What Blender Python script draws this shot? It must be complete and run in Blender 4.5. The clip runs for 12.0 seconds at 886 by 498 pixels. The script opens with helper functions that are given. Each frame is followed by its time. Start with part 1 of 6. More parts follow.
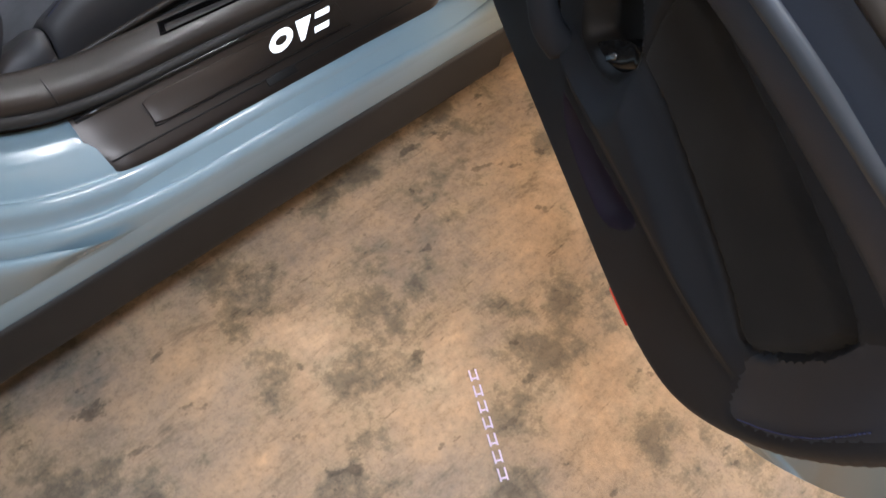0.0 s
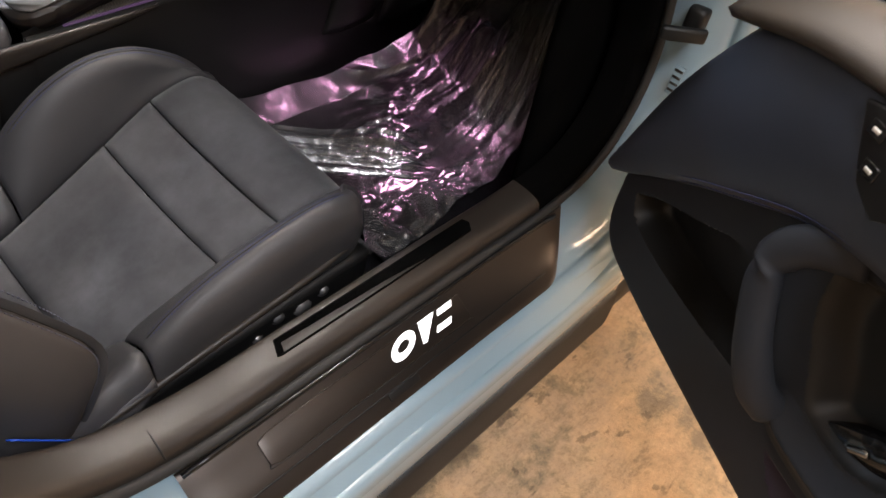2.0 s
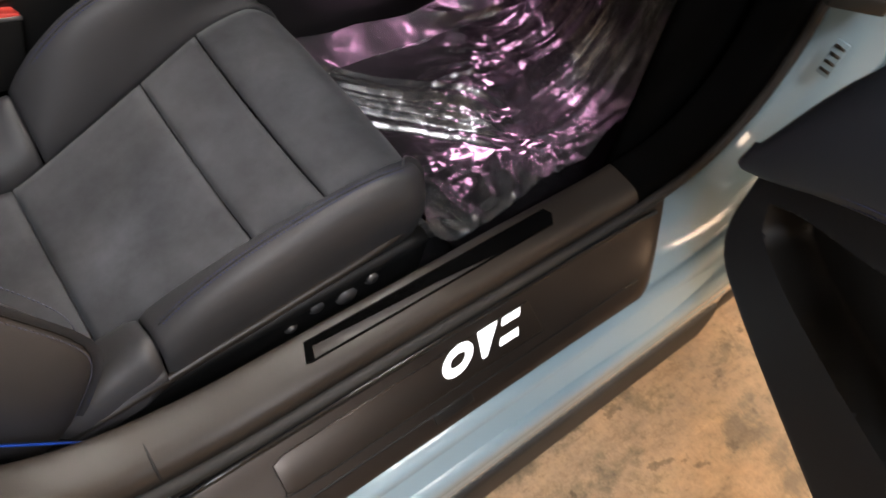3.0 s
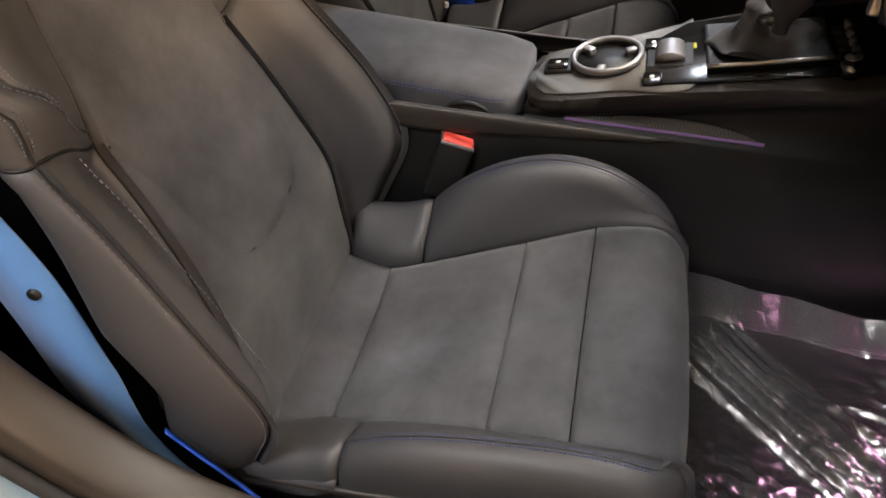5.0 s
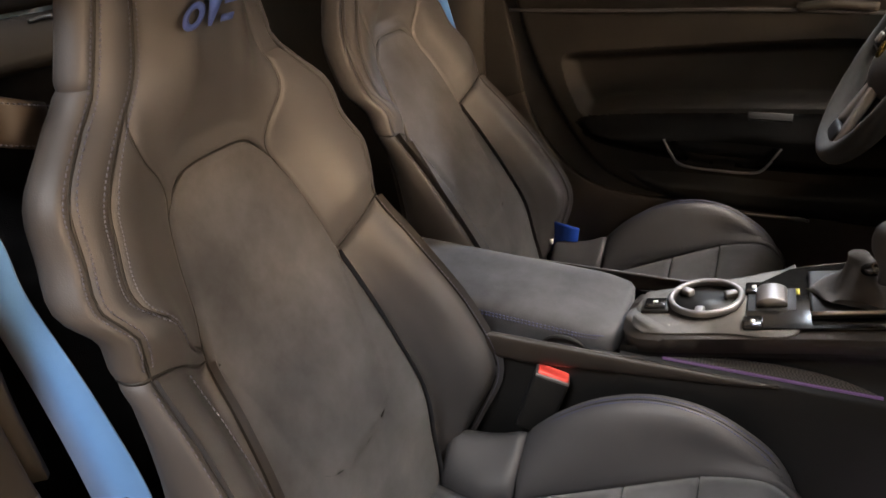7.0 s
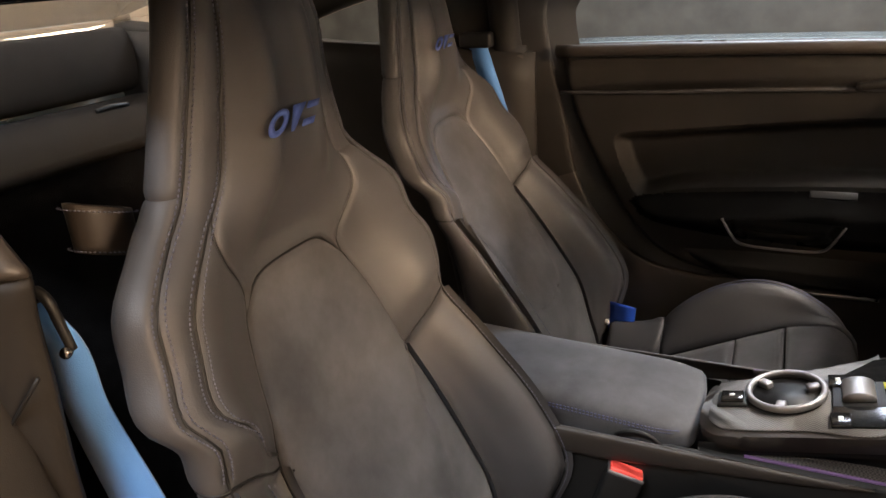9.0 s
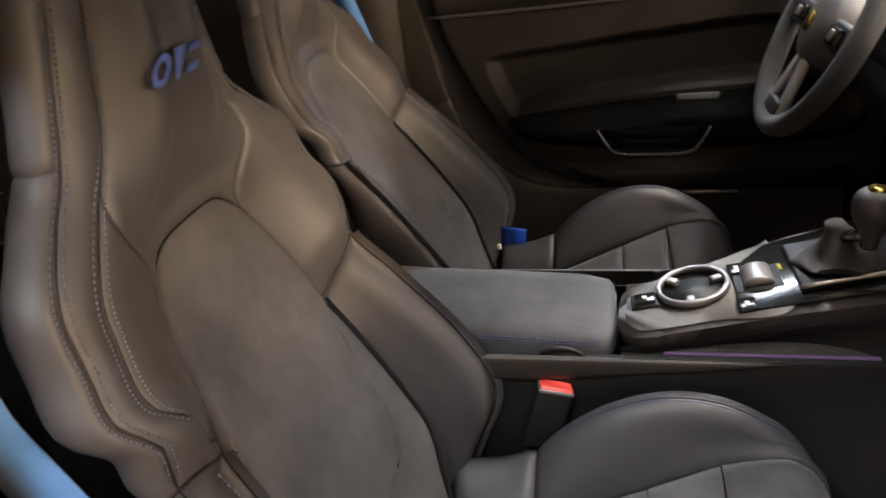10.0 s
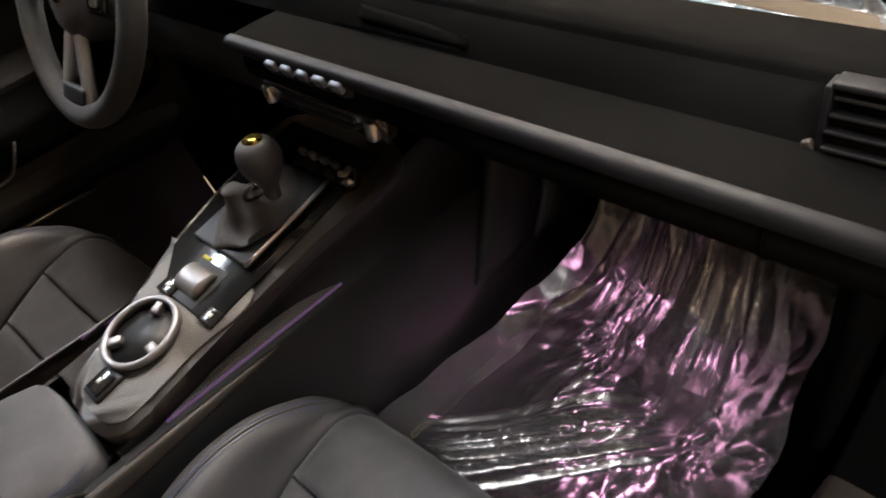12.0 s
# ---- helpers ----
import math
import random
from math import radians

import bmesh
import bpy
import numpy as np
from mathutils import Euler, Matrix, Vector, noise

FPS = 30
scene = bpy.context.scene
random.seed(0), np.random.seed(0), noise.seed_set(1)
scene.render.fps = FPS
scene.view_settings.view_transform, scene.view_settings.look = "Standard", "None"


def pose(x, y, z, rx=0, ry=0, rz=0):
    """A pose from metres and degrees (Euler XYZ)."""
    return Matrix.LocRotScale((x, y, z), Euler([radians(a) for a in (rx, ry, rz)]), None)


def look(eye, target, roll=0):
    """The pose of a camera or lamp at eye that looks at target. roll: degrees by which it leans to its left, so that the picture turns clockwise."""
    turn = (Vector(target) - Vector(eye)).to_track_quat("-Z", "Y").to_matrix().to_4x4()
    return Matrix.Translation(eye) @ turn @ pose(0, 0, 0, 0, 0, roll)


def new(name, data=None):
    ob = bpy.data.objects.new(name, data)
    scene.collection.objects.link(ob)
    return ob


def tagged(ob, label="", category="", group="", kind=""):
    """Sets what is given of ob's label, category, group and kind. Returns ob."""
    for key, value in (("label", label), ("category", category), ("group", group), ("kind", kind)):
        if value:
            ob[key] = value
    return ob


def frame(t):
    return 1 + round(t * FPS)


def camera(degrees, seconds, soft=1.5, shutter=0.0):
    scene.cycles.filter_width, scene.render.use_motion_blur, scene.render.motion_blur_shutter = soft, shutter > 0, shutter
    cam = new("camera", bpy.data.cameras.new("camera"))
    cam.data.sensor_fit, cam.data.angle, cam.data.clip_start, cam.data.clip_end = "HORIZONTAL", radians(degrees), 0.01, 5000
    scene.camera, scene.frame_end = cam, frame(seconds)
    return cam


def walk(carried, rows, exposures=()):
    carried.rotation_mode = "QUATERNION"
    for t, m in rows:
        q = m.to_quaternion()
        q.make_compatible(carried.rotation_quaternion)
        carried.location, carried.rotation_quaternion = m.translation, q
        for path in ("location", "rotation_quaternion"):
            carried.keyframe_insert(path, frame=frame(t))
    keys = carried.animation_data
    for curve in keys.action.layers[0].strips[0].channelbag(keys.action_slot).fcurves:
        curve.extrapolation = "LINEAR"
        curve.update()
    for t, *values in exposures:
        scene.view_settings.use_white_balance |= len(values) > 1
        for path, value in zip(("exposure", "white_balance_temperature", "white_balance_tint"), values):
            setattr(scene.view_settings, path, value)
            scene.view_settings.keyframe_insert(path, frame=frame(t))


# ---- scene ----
cam = camera(63.4, 12.0, 1.5, 0.25)
EXPOSURES = [(0, -0.3, 5500, 10), (0.5, -0.15, 5200, 8), (1.0, -0.1, 5300, 8), (1.6, 0.0, 6400, 14), (3.2, 0.05, 6300, 12), (5.3, 0.36, 6650, 12), (10.0, 0.4, 6350, 12), (12, 0.30, 6600, 12)]
PATH = [
    (0, (-0.176, -1.543, 1.154), (0.72, -0.911, -0.526), 12.4),
    (0.5, (-0.221, -1.42, 1.144), (0.78, -0.871, -0.484), 15.0),
    (1, (-0.165, -1.362, 1.2), (0.856, -0.636, -0.352), 11.3),
    (1.5, (-0.131, -1.265, 1.224), (0.925, -0.432, -0.256), 10.1),
    (2, (-0.121, -1.157, 1.191), (0.972, -0.358, -0.28), 11.7),
    (2.5, (-0.086, -1.106, 1.128), (0.967, -0.355, -0.397), 13.5),
    (3, (0.003, -1.039, 1.102), (0.875, -0.224, -0.503), 12.0),
    (3.5, (0.065, -0.972, 1.12), (0.615, 0.008, -0.534), 7.0),
    (3.7, (0.058, -0.963, 1.099), (0.53, 0.123, -0.512), 6.8),
    (5.3, (0.305, -0.989, 1.119), (-0.138, 0.392, -0.258), -1.4),
    (5.5, (0.319, -0.994, 1.113), (-0.164, 0.404, -0.233), -2.1),
    (6, (0.305, -0.989, 1.11), (-0.235, 0.524, -0.081), -2.4),
    (6.5, (0.295, -0.985, 1.127), (-0.335, 0.601, 0.085), -2.6),
    (7, (0.282, -0.98, 1.136), (-0.429, 0.653, 0.226), -2.7),
    (7.5, (0.268, -0.976, 1.151), (-0.507, 0.684, 0.347), -2.8),
    (7.7, (0.264, -0.974, 1.155), (-0.538, 0.699, 0.408), -3.0),
    (9.3, (0.219, -0.973, 1.166), (-0.592, 0.699, 0.426), -4.3),
    (9.5, (0.21, -0.981, 1.161), (-0.534, 0.695, 0.363), -5.0),
    (10, (0.152, -0.957, 1.152), (-0.291, 0.761, 0.229), -7.1),
    (10.5, (0.072, -0.88, 1.15), (0.044, 0.838, 0.128), -12.3),
    (11, (0.056, -0.814, 1.168), (0.448, 0.78, 0.025), -18.6),
    (11.5, (0.081, -0.782, 1.172), (0.86, 0.551, -0.098), -17.2),
    (12, (0.144, -0.756, 1.148), (1.136, 0.427, -0.123), -12.0),
]
walk(cam, [(t, look(eye, target, roll)) for t, eye, target, roll in PATH], EXPOSURES)

# x points to the car's front, y to its left side, z up; the floor is z = 0.

# ---- world and lights ----
world = bpy.data.worlds.new("world")
scene.world = world
world.use_nodes = True
world.node_tree.nodes["Background"].inputs[0].default_value = (0.9, 0.8, 0.65, 1)
world.node_tree.nodes["Background"].inputs[1].default_value = 0.002


def area_lamp(name, place, target, sx, sy, watts, colour):
    data = bpy.data.lights.new(name, "AREA")
    data.shape, data.size, data.size_y, data.energy, data.color = "RECTANGLE", sx, sy, watts, colour
    ob = new(name, data)
    ob.matrix_world = look(place, target)
    return ob


WARM = (1.0, 0.69, 0.43)
CEIL = 3.0
COOL = (0.93, 0.96, 1.0)
COLD = (0.76, 0.86, 1.0)
NEUTRAL = (1.0, 0.90, 0.80)
# ceiling strips beside the car, and a warm bank high on the wall ahead of it
LAMPS = [(-0.45, -2.05, 70, COOL), (1.52, 0.36, 104, NEUTRAL), (2.9, 0.9, 48, NEUTRAL), (0.35, 2.8, 150, COLD), (-2.6, -1.0, 20, WARM), (-2.6, 2.2, 18, WARM)]
for lx, ly, watts, tone in LAMPS:
    area_lamp("ceiling_lamp_light", (lx, ly, CEIL - 0.10), (lx, ly, 0), 1.3, 0.5, watts, tone)
area_lamp("wall_lamp_light", (5.02, -1.3, 2.15), (0, -0.4, 0.8), 2.6, 0.8, 480, WARM)


def led(name, place, target, watts, colour, angle=95):
    data = bpy.data.lights.new(name, "SPOT")
    data.energy, data.color, data.shadow_soft_size, data.spot_size, data.spot_blend = watts, colour, 0.055, radians(angle), 0.8
    ob = new(name, data)
    ob.matrix_world = look(place, target)
    return ob


led("footwell_led", (0.88, -0.33, 0.63), (0.77, -0.33, 0.2), 2.4, (1.0, 0.50, 0.78), 78)
led("driver_footwell_led", (0.84, 0.30, 0.62), (0.78, 0.42, 0.2), 0.9, (1.0, 0.5, 0.85))


# ---- materials ----
def nodes(name):
    m = bpy.data.materials.new(name)
    m.use_nodes = True
    t = m.node_tree
    return m, t, t.nodes["Principled BSDF"]


def ramp(t, source, stops):
    r = t.nodes.new("ShaderNodeValToRGB")
    e = r.color_ramp.elements
    while len(e) < len(stops):
        e.new(0.5)
    for k, (pos, col) in zip(e, stops):
        k.position, k.color = pos, (*col, 1)
    t.links.new(source, r.inputs[0])
    return r.outputs[0]


def tex(t, kind, scale, detail=4.0, **more):
    c = t.nodes.new("ShaderNodeTexCoord")
    n = t.nodes.new(kind)
    t.links.new(c.outputs["Object"], n.inputs["Vector"])
    n.inputs["Scale"].default_value = scale
    if "Detail" in n.inputs:
        n.inputs["Detail"].default_value = detail
    for k, v in more.items():
        n.inputs[k].default_value = v
    return n


def bump(t, b, height, strength, distance):
    n = t.nodes.new("ShaderNodeBump")
    n.inputs["Strength"].default_value, n.inputs["Distance"].default_value = strength, distance
    t.links.new(height, n.inputs["Height"])
    t.links.new(n.outputs[0], b.inputs["Normal"])
    return n


def suede(name, dark, light):
    """Napped suede: broad brushed patches over finer mottling."""
    m = surface(name, dark, light, 0.95, 900, 0.3, 9, sheen=0.12, depth=0.0008, spec=0.1)
    t = m.node_tree
    b = t.nodes["Principled BSDF"]
    link = b.inputs["Base Color"].links[0]
    x = t.nodes.new("ShaderNodeMix")
    x.data_type, x.blend_type = "RGBA", "MULTIPLY"
    x.inputs[0].default_value = 0.45
    t.links.new(link.from_socket, x.inputs[6])
    t.links.new(ramp(t, tex(t, "ShaderNodeTexNoise", 42, 6, Roughness=0.7).outputs["Fac"], [(0.3, (0.72, 0.72, 0.72)), (0.7, (1.2, 1.2, 1.2))]), x.inputs[7])
    t.links.new(x.outputs[2], b.inputs["Base Color"])
    return m


def surface(name, dark, light, rough=0.5, grain=400.0, relief=0.15, patch=9.0, metal=0.0, sheen=0.0, coat=0.0, depth=0.0006, rough_var=0.12, spec=0.5):
    """A material with large patches between two colours, fine grain in the relief, and uneven gloss."""
    m, t, b = nodes(name)
    big = tex(t, "ShaderNodeTexNoise", patch, 5)
    t.links.new(ramp(t, big.outputs["Fac"], [(0.3, dark), (0.7, light)]), b.inputs["Base Color"])
    mr = t.nodes.new("ShaderNodeMapRange")
    mr.inputs["To Min"].default_value, mr.inputs["To Max"].default_value = rough - rough_var / 2, rough + rough_var / 2
    t.links.new(big.outputs["Fac"], mr.inputs["Value"])
    t.links.new(mr.outputs[0], b.inputs["Roughness"])
    b.inputs["Metallic"].default_value = metal
    b.inputs["Specular IOR Level"].default_value = spec
    if sheen:
        b.inputs["Sheen Weight"].default_value = sheen
        b.inputs["Sheen Roughness"].default_value = 0.5
    if coat:
        b.inputs["Coat Weight"].default_value = coat
        b.inputs["Coat Roughness"].default_value = 0.04
    fine = tex(t, "ShaderNodeTexNoise", grain, 3)
    if relief:
        bump(t, b, fine.outputs["Fac"], relief, depth)
    return m


def leather(name, dark, light, rough=0.42):
    m, t, b = nodes(name)
    big = tex(t, "ShaderNodeTexNoise", 6, 4)
    t.links.new(ramp(t, big.outputs["Fac"], [(0.3, dark), (0.7, light)]), b.inputs["Base Color"])
    b.inputs["Roughness"].default_value = rough
    cells = tex(t, "ShaderNodeTexVoronoi", 700)
    bump(t, b, cells.outputs["Distance"], 0.22, 0.0005)
    return m


def emitter(name, colour, strength):
    m, t, b = nodes(name)
    b.inputs["Base Color"].default_value = (*[0.05 * c for c in colour], 1)
    b.inputs["Emission Color"].default_value = (*colour, 1)
    b.inputs["Emission Strength"].default_value = strength
    return m


def concrete():
    """Tan stained concrete: broad grey patches, dark oily blots, fine grit and scuffs."""
    m, t, b = nodes("worn_concrete")
    def mixed(a, c, how, fac):
        x = t.nodes.new("ShaderNodeMix")
        x.data_type, x.blend_type = "RGBA", how
        x.inputs[0].default_value = fac
        t.links.new(a, x.inputs[6]), t.links.new(c, x.inputs[7])
        return x.outputs[2]
    def stretched(sx, sy, angle, scale, detail, rough):
        c = t.nodes.new("ShaderNodeTexCoord")
        mp = t.nodes.new("ShaderNodeMapping")
        mp.inputs["Rotation"].default_value[2] = radians(angle)
        mp.inputs["Scale"].default_value = (sx, sy, 1)
        n = t.nodes.new("ShaderNodeTexNoise")
        n.inputs["Scale"].default_value, n.inputs["Detail"].default_value, n.inputs["Roughness"].default_value = scale, detail, rough
        t.links.new(c.outputs["Object"], mp.inputs[0])
        t.links.new(mp.outputs[0], n.inputs["Vector"])
        return n.outputs["Fac"]
    big = tex(t, "ShaderNodeTexNoise", 1.7, 10, Roughness=0.68)
    base = ramp(t, big.outputs["Fac"], [(0.34, (0.17, 0.145, 0.118)), (0.44, (0.30, 0.222, 0.152)), (0.54, (0.385, 0.266, 0.160)), (0.66, (0.47, 0.345, 0.225))])
    grey = ramp(t, tex(t, "ShaderNodeTexNoise", 5.5, 9, Roughness=0.72).outputs["Fac"], [(0.39, (0.36, 0.39, 0.38)), (0.445, (0.66, 0.70, 0.68)), (0.475, (0.92, 0.95, 0.93)), (0.52, (1, 1, 1)), (0.66, (1.2, 1.16, 1.1))])
    grit = ramp(t, tex(t, "ShaderNodeTexNoise", 70, 6, Roughness=0.8).outputs["Fac"], [(0.30, (0.55, 0.55, 0.53)), (0.5, (1, 1, 1)), (0.72, (1.25, 1.22, 1.2))])
    blot = ramp(t, stretched(1.0, 1.5, 25, 11, 7, 0.62), [(0.30, (0.12, 0.12, 0.11)), (0.355, (0.35, 0.36, 0.34)), (0.375, (0.9, 0.9, 0.9)), (0.40, (1, 1, 1))])
    scuff = ramp(t, stretched(1.0, 7.0, -35, 14, 5, 0.6), [(0.28, (0.45, 0.45, 0.42)), (0.36, (1, 1, 1)), (0.66, (1, 1, 1)), (0.74, (1.3, 1.28, 1.24))])
    c = mixed(base, grey, "MULTIPLY", 0.9)
    smear = ramp(t, stretched(1.0, 3.2, 48, 6, 9, 0.75), [(0.34, (0.42, 0.43, 0.42)), (0.43, (0.86, 0.87, 0.86)), (0.50, (1, 1, 1)), (0.68, (1.22, 1.2, 1.15))])
    for layer, f in ((smear, 0.85), (grit, 0.75), (blot, 0.7), (scuff, 0.9)):
        c = mixed(c, layer, "MULTIPLY", f)
    t.links.new(c, b.inputs["Base Color"])
    mid = tex(t, "ShaderNodeTexNoise", 22, 8, Roughness=0.7)
    mr = t.nodes.new("ShaderNodeMapRange")
    mr.inputs["To Min"].default_value, mr.inputs["To Max"].default_value = 0.35, 0.75
    t.links.new(mid.outputs["Fac"], mr.inputs["Value"])
    t.links.new(mr.outputs[0], b.inputs["Roughness"])
    bump(t, b, mid.outputs["Fac"], 0.4, 0.004)
    return m


def glass(name, tint, rough=0.0):
    m, t, b = nodes(name)
    b.inputs["Base Color"].default_value = (*tint, 1)
    b.inputs["Transmission Weight"].default_value = 1.0
    b.inputs["Roughness"].default_value = rough
    b.inputs["IOR"].default_value = 1.45
    return m


def film_material():
    m, t, b = nodes("clear_film")
    out = t.nodes["Material Output"]
    clear = t.nodes.new("ShaderNodeBsdfTransparent")
    clear.inputs[0].default_value = (0.93, 0.93, 0.93, 1)
    gloss = t.nodes.new("ShaderNodeBsdfGlossy")
    gloss.inputs["Roughness"].default_value = 0.25
    c = t.nodes.new("ShaderNodeTexCoord")
    warp = tex(t, "ShaderNodeTexNoise", 12, 3)
    shift = t.nodes.new("ShaderNodeVectorMath")
    shift.operation = "MULTIPLY_ADD"
    shift.inputs[1].default_value = (0.10, 0.10, 0.10)
    t.links.new(warp.outputs["Color"], shift.inputs[0])
    t.links.new(c.outputs["Object"], shift.inputs[2])
    sizes = []
    for scale in (9, 27):
        v = t.nodes.new("ShaderNodeTexNoise")
        v.inputs["Scale"].default_value, v.inputs["Detail"].default_value = scale, 1.0
        t.links.new(shift.outputs[0], v.inputs["Vector"])
        low = t.nodes.new("ShaderNodeMath")
        low.operation = "SUBTRACT"
        low.inputs[1].default_value = 0.5
        t.links.new(v.outputs["Fac"], low.inputs[0])
        crest = t.nodes.new("ShaderNodeMath")
        crest.operation = "ABSOLUTE"
        t.links.new(low.outputs[0], crest.inputs[0])
        sizes.append(crest.outputs[0])
    both = t.nodes.new("ShaderNodeMath")
    both.operation = "MULTIPLY_ADD"
    both.inputs[1].default_value = 0.45
    t.links.new(sizes[1], both.inputs[0])
    t.links.new(sizes[0], both.inputs[2])
    bn = t.nodes.new("ShaderNodeBump")
    bn.inputs["Strength"].default_value, bn.inputs["Distance"].default_value = 0.10, 0.030
    t.links.new(both.outputs[0], bn.inputs["Height"])
    t.links.new(bn.outputs[0], gloss.inputs["Normal"])
    fres = t.nodes.new("ShaderNodeLayerWeight")
    fres.inputs[0].default_value = 0.42
    haze = t.nodes.new("ShaderNodeBsdfDiffuse")
    haze.inputs[0].default_value = (0.8, 0.8, 0.8, 1)
    veil = t.nodes.new("ShaderNodeMixShader")
    veil.inputs[0].default_value = 0.04
    mix = t.nodes.new("ShaderNodeMixShader")
    mr = t.nodes.new("ShaderNodeMapRange")
    mr.inputs["To Min"].default_value, mr.inputs["To Max"].default_value = 0.12, 0.65
    t.links.new(fres.outputs["Fresnel"], mr.inputs["Value"])
    t.links.new(mr.outputs[0], mix.inputs[0])
    t.links.new(clear.outputs[0], veil.inputs[1])
    t.links.new(haze.outputs[0], veil.inputs[2])
    t.links.new(veil.outputs[0], mix.inputs[1])
    t.links.new(gloss.outputs[0], mix.inputs[2])
    t.links.new(mix.outputs[0], out.inputs["Surface"])
    return m


def mesh_trim():
    m, t, b = nodes("woven_silver_trim")
    ch = tex(t, "ShaderNodeTexChecker", 420)
    ch.inputs[1].default_value, ch.inputs[2].default_value = (0.115, 0.108, 0.10, 1), (0.05, 0.048, 0.045, 1)
    t.links.new(ch.outputs[0], b.inputs["Base Color"])
    b.inputs["Metallic"].default_value, b.inputs["Roughness"].default_value = 0.3, 0.6
    bump(t, b, ch.outputs["Fac"], 0.25, 0.0006)
    return m


LEATHER = leather("black_leather", (0.037, 0.037, 0.040), (0.052, 0.051, 0.054), 0.53)
SUEDE = suede("black_suede", (0.043, 0.044, 0.048), (0.088, 0.089, 0.095))
DOOR_SUEDE = surface("dark_door_suede", (0.024, 0.025, 0.027), (0.036, 0.037, 0.039), 0.95, 900, 0.3, 11, sheen=0.05, depth=0.0008, spec=0.1)
NAVY = leather("dark_blue_leather", (0.020, 0.026, 0.040), (0.030, 0.037, 0.054), 0.48)
DOOR_BLACK = surface("soft_door_black", (0.016, 0.018, 0.023), (0.024, 0.027, 0.033), 0.6, 900, 0.2, 7, spec=0.25)
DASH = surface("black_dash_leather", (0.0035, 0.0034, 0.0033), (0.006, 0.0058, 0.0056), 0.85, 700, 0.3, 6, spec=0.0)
TRIM = surface("soft_black_trim", (0.021, 0.017, 0.014), (0.033, 0.027, 0.022), 0.44, 900, 0.25, 5)
DARK = surface("dark_plastic", (0.005, 0.005, 0.005), (0.009, 0.009, 0.009), 0.5, 700, 0.2, 7, spec=0.35)
# near-black that stands in for deep shade; also colours the dash seams
VOID = surface("shade_and_seam_black", (0.002, 0.002, 0.002), (0.004, 0.004, 0.004), 1.0, 300, 0.2, 7, spec=0.0)
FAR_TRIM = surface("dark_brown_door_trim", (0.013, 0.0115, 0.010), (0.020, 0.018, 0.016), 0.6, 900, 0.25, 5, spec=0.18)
RAIL = surface("soft_brown_rail", (0.040, 0.034, 0.028), (0.058, 0.050, 0.041), 0.5, 700, 0.25, 6, spec=0.3)
REAR_TRIM = surface("dark_rear_carpet_trim", (0.0065, 0.0052, 0.0042), (0.012, 0.0098, 0.008), 0.9, 500, 0.5, 6, depth=0.001, spec=0.1)
EDGE = surface("grey_leather_edge", (0.007, 0.007, 0.008), (0.011, 0.011, 0.012), 0.55, 700, 0.2, 8, spec=0.12)
SATIN = surface("satin_grey_edge", (0.20, 0.19, 0.19), (0.28, 0.27, 0.27), 0.4, 300, 0.05, 8, metal=0.7)
GLOSS = surface("gloss_black", (0.008, 0.008, 0.008), (0.013, 0.013, 0.013), 0.12, 200, 0.0, 7, rough_var=0.06)
PLATE = surface("brushed_dark_plate", (0.030, 0.024, 0.020), (0.046, 0.037, 0.031), 0.34, 300, 0.08, 4, metal=0.55)
PAINT = surface("pale_blue_paint", (0.24, 0.34, 0.40), (0.27, 0.37, 0.43), 0.22, 1500, 0.02, 3, coat=1.0, rough_var=0.06)
RUBBER = surface("black_rubber", (0.012, 0.012, 0.012), (0.022, 0.021, 0.02), 0.7, 300, 0.2, 8)
CARPET = surface("black_carpet", (0.004, 0.004, 0.0045), (0.010, 0.010, 0.011), 0.98, 500, 0.9, 30, depth=0.003, spec=0.05)
LINER = surface("dark_headliner", (0.03, 0.03, 0.032), (0.045, 0.045, 0.047), 0.95, 600, 0.4, 9)
SILVER = surface("satin_metal", (0.45, 0.44, 0.43), (0.6, 0.59, 0.57), 0.28, 300, 0.05, 8, metal=1.0)
CHROME = surface("dark_chrome", (0.22, 0.22, 0.22), (0.32, 0.32, 0.32), 0.22, 300, 0.03, 8, metal=1.0)
WEAVE = mesh_trim()
BELT = surface("blue_webbing", (0.065, 0.20, 0.50), (0.08, 0.23, 0.56), 0.75, 900, 0.5, 14, sheen=0.2, depth=0.001)
BLUE = surface("blue_plastic", (0.01, 0.06, 0.40), (0.015, 0.08, 0.5), 0.45, 300, 0.1, 8)
RED = surface("red_plastic", (0.75, 0.07, 0.055), (0.85, 0.09, 0.07), 0.4, 300, 0.1, 8)
THREAD = surface("blue_thread", (0.030, 0.038, 0.11), (0.045, 0.055, 0.15), 0.8, 900, 0.4, 40)
GREYTHREAD = surface("grey_thread", (0.065, 0.07, 0.10), (0.10, 0.105, 0.145), 0.8, 900, 0.4, 40)
EMBROIDERY = surface("blue_embroidery", (0.05, 0.09, 0.30), (0.07, 0.12, 0.40), 0.7, 900, 0.5, 40)
PRINT = surface("white_print", (0.6, 0.6, 0.58), (0.7, 0.7, 0.68), 0.6, 300, 0.0, 8)
YELLOW = surface("yellow_print", (0.45, 0.40, 0.03), (0.55, 0.48, 0.04), 0.5, 300, 0.0, 8)
GOLD = surface("brass_inlay", (0.55, 0.40, 0.10), (0.7, 0.5, 0.14), 0.25, 300, 0.0, 8, metal=1.0)
WHITE_LIGHT = emitter("lit_white", (1.0, 0.98, 0.96), 3.0)
# glow of the floor bars that stand in for projected light
PINK_LIGHT = emitter("projected_light_pink", (1.0, 0.80, 0.93), 0.85)
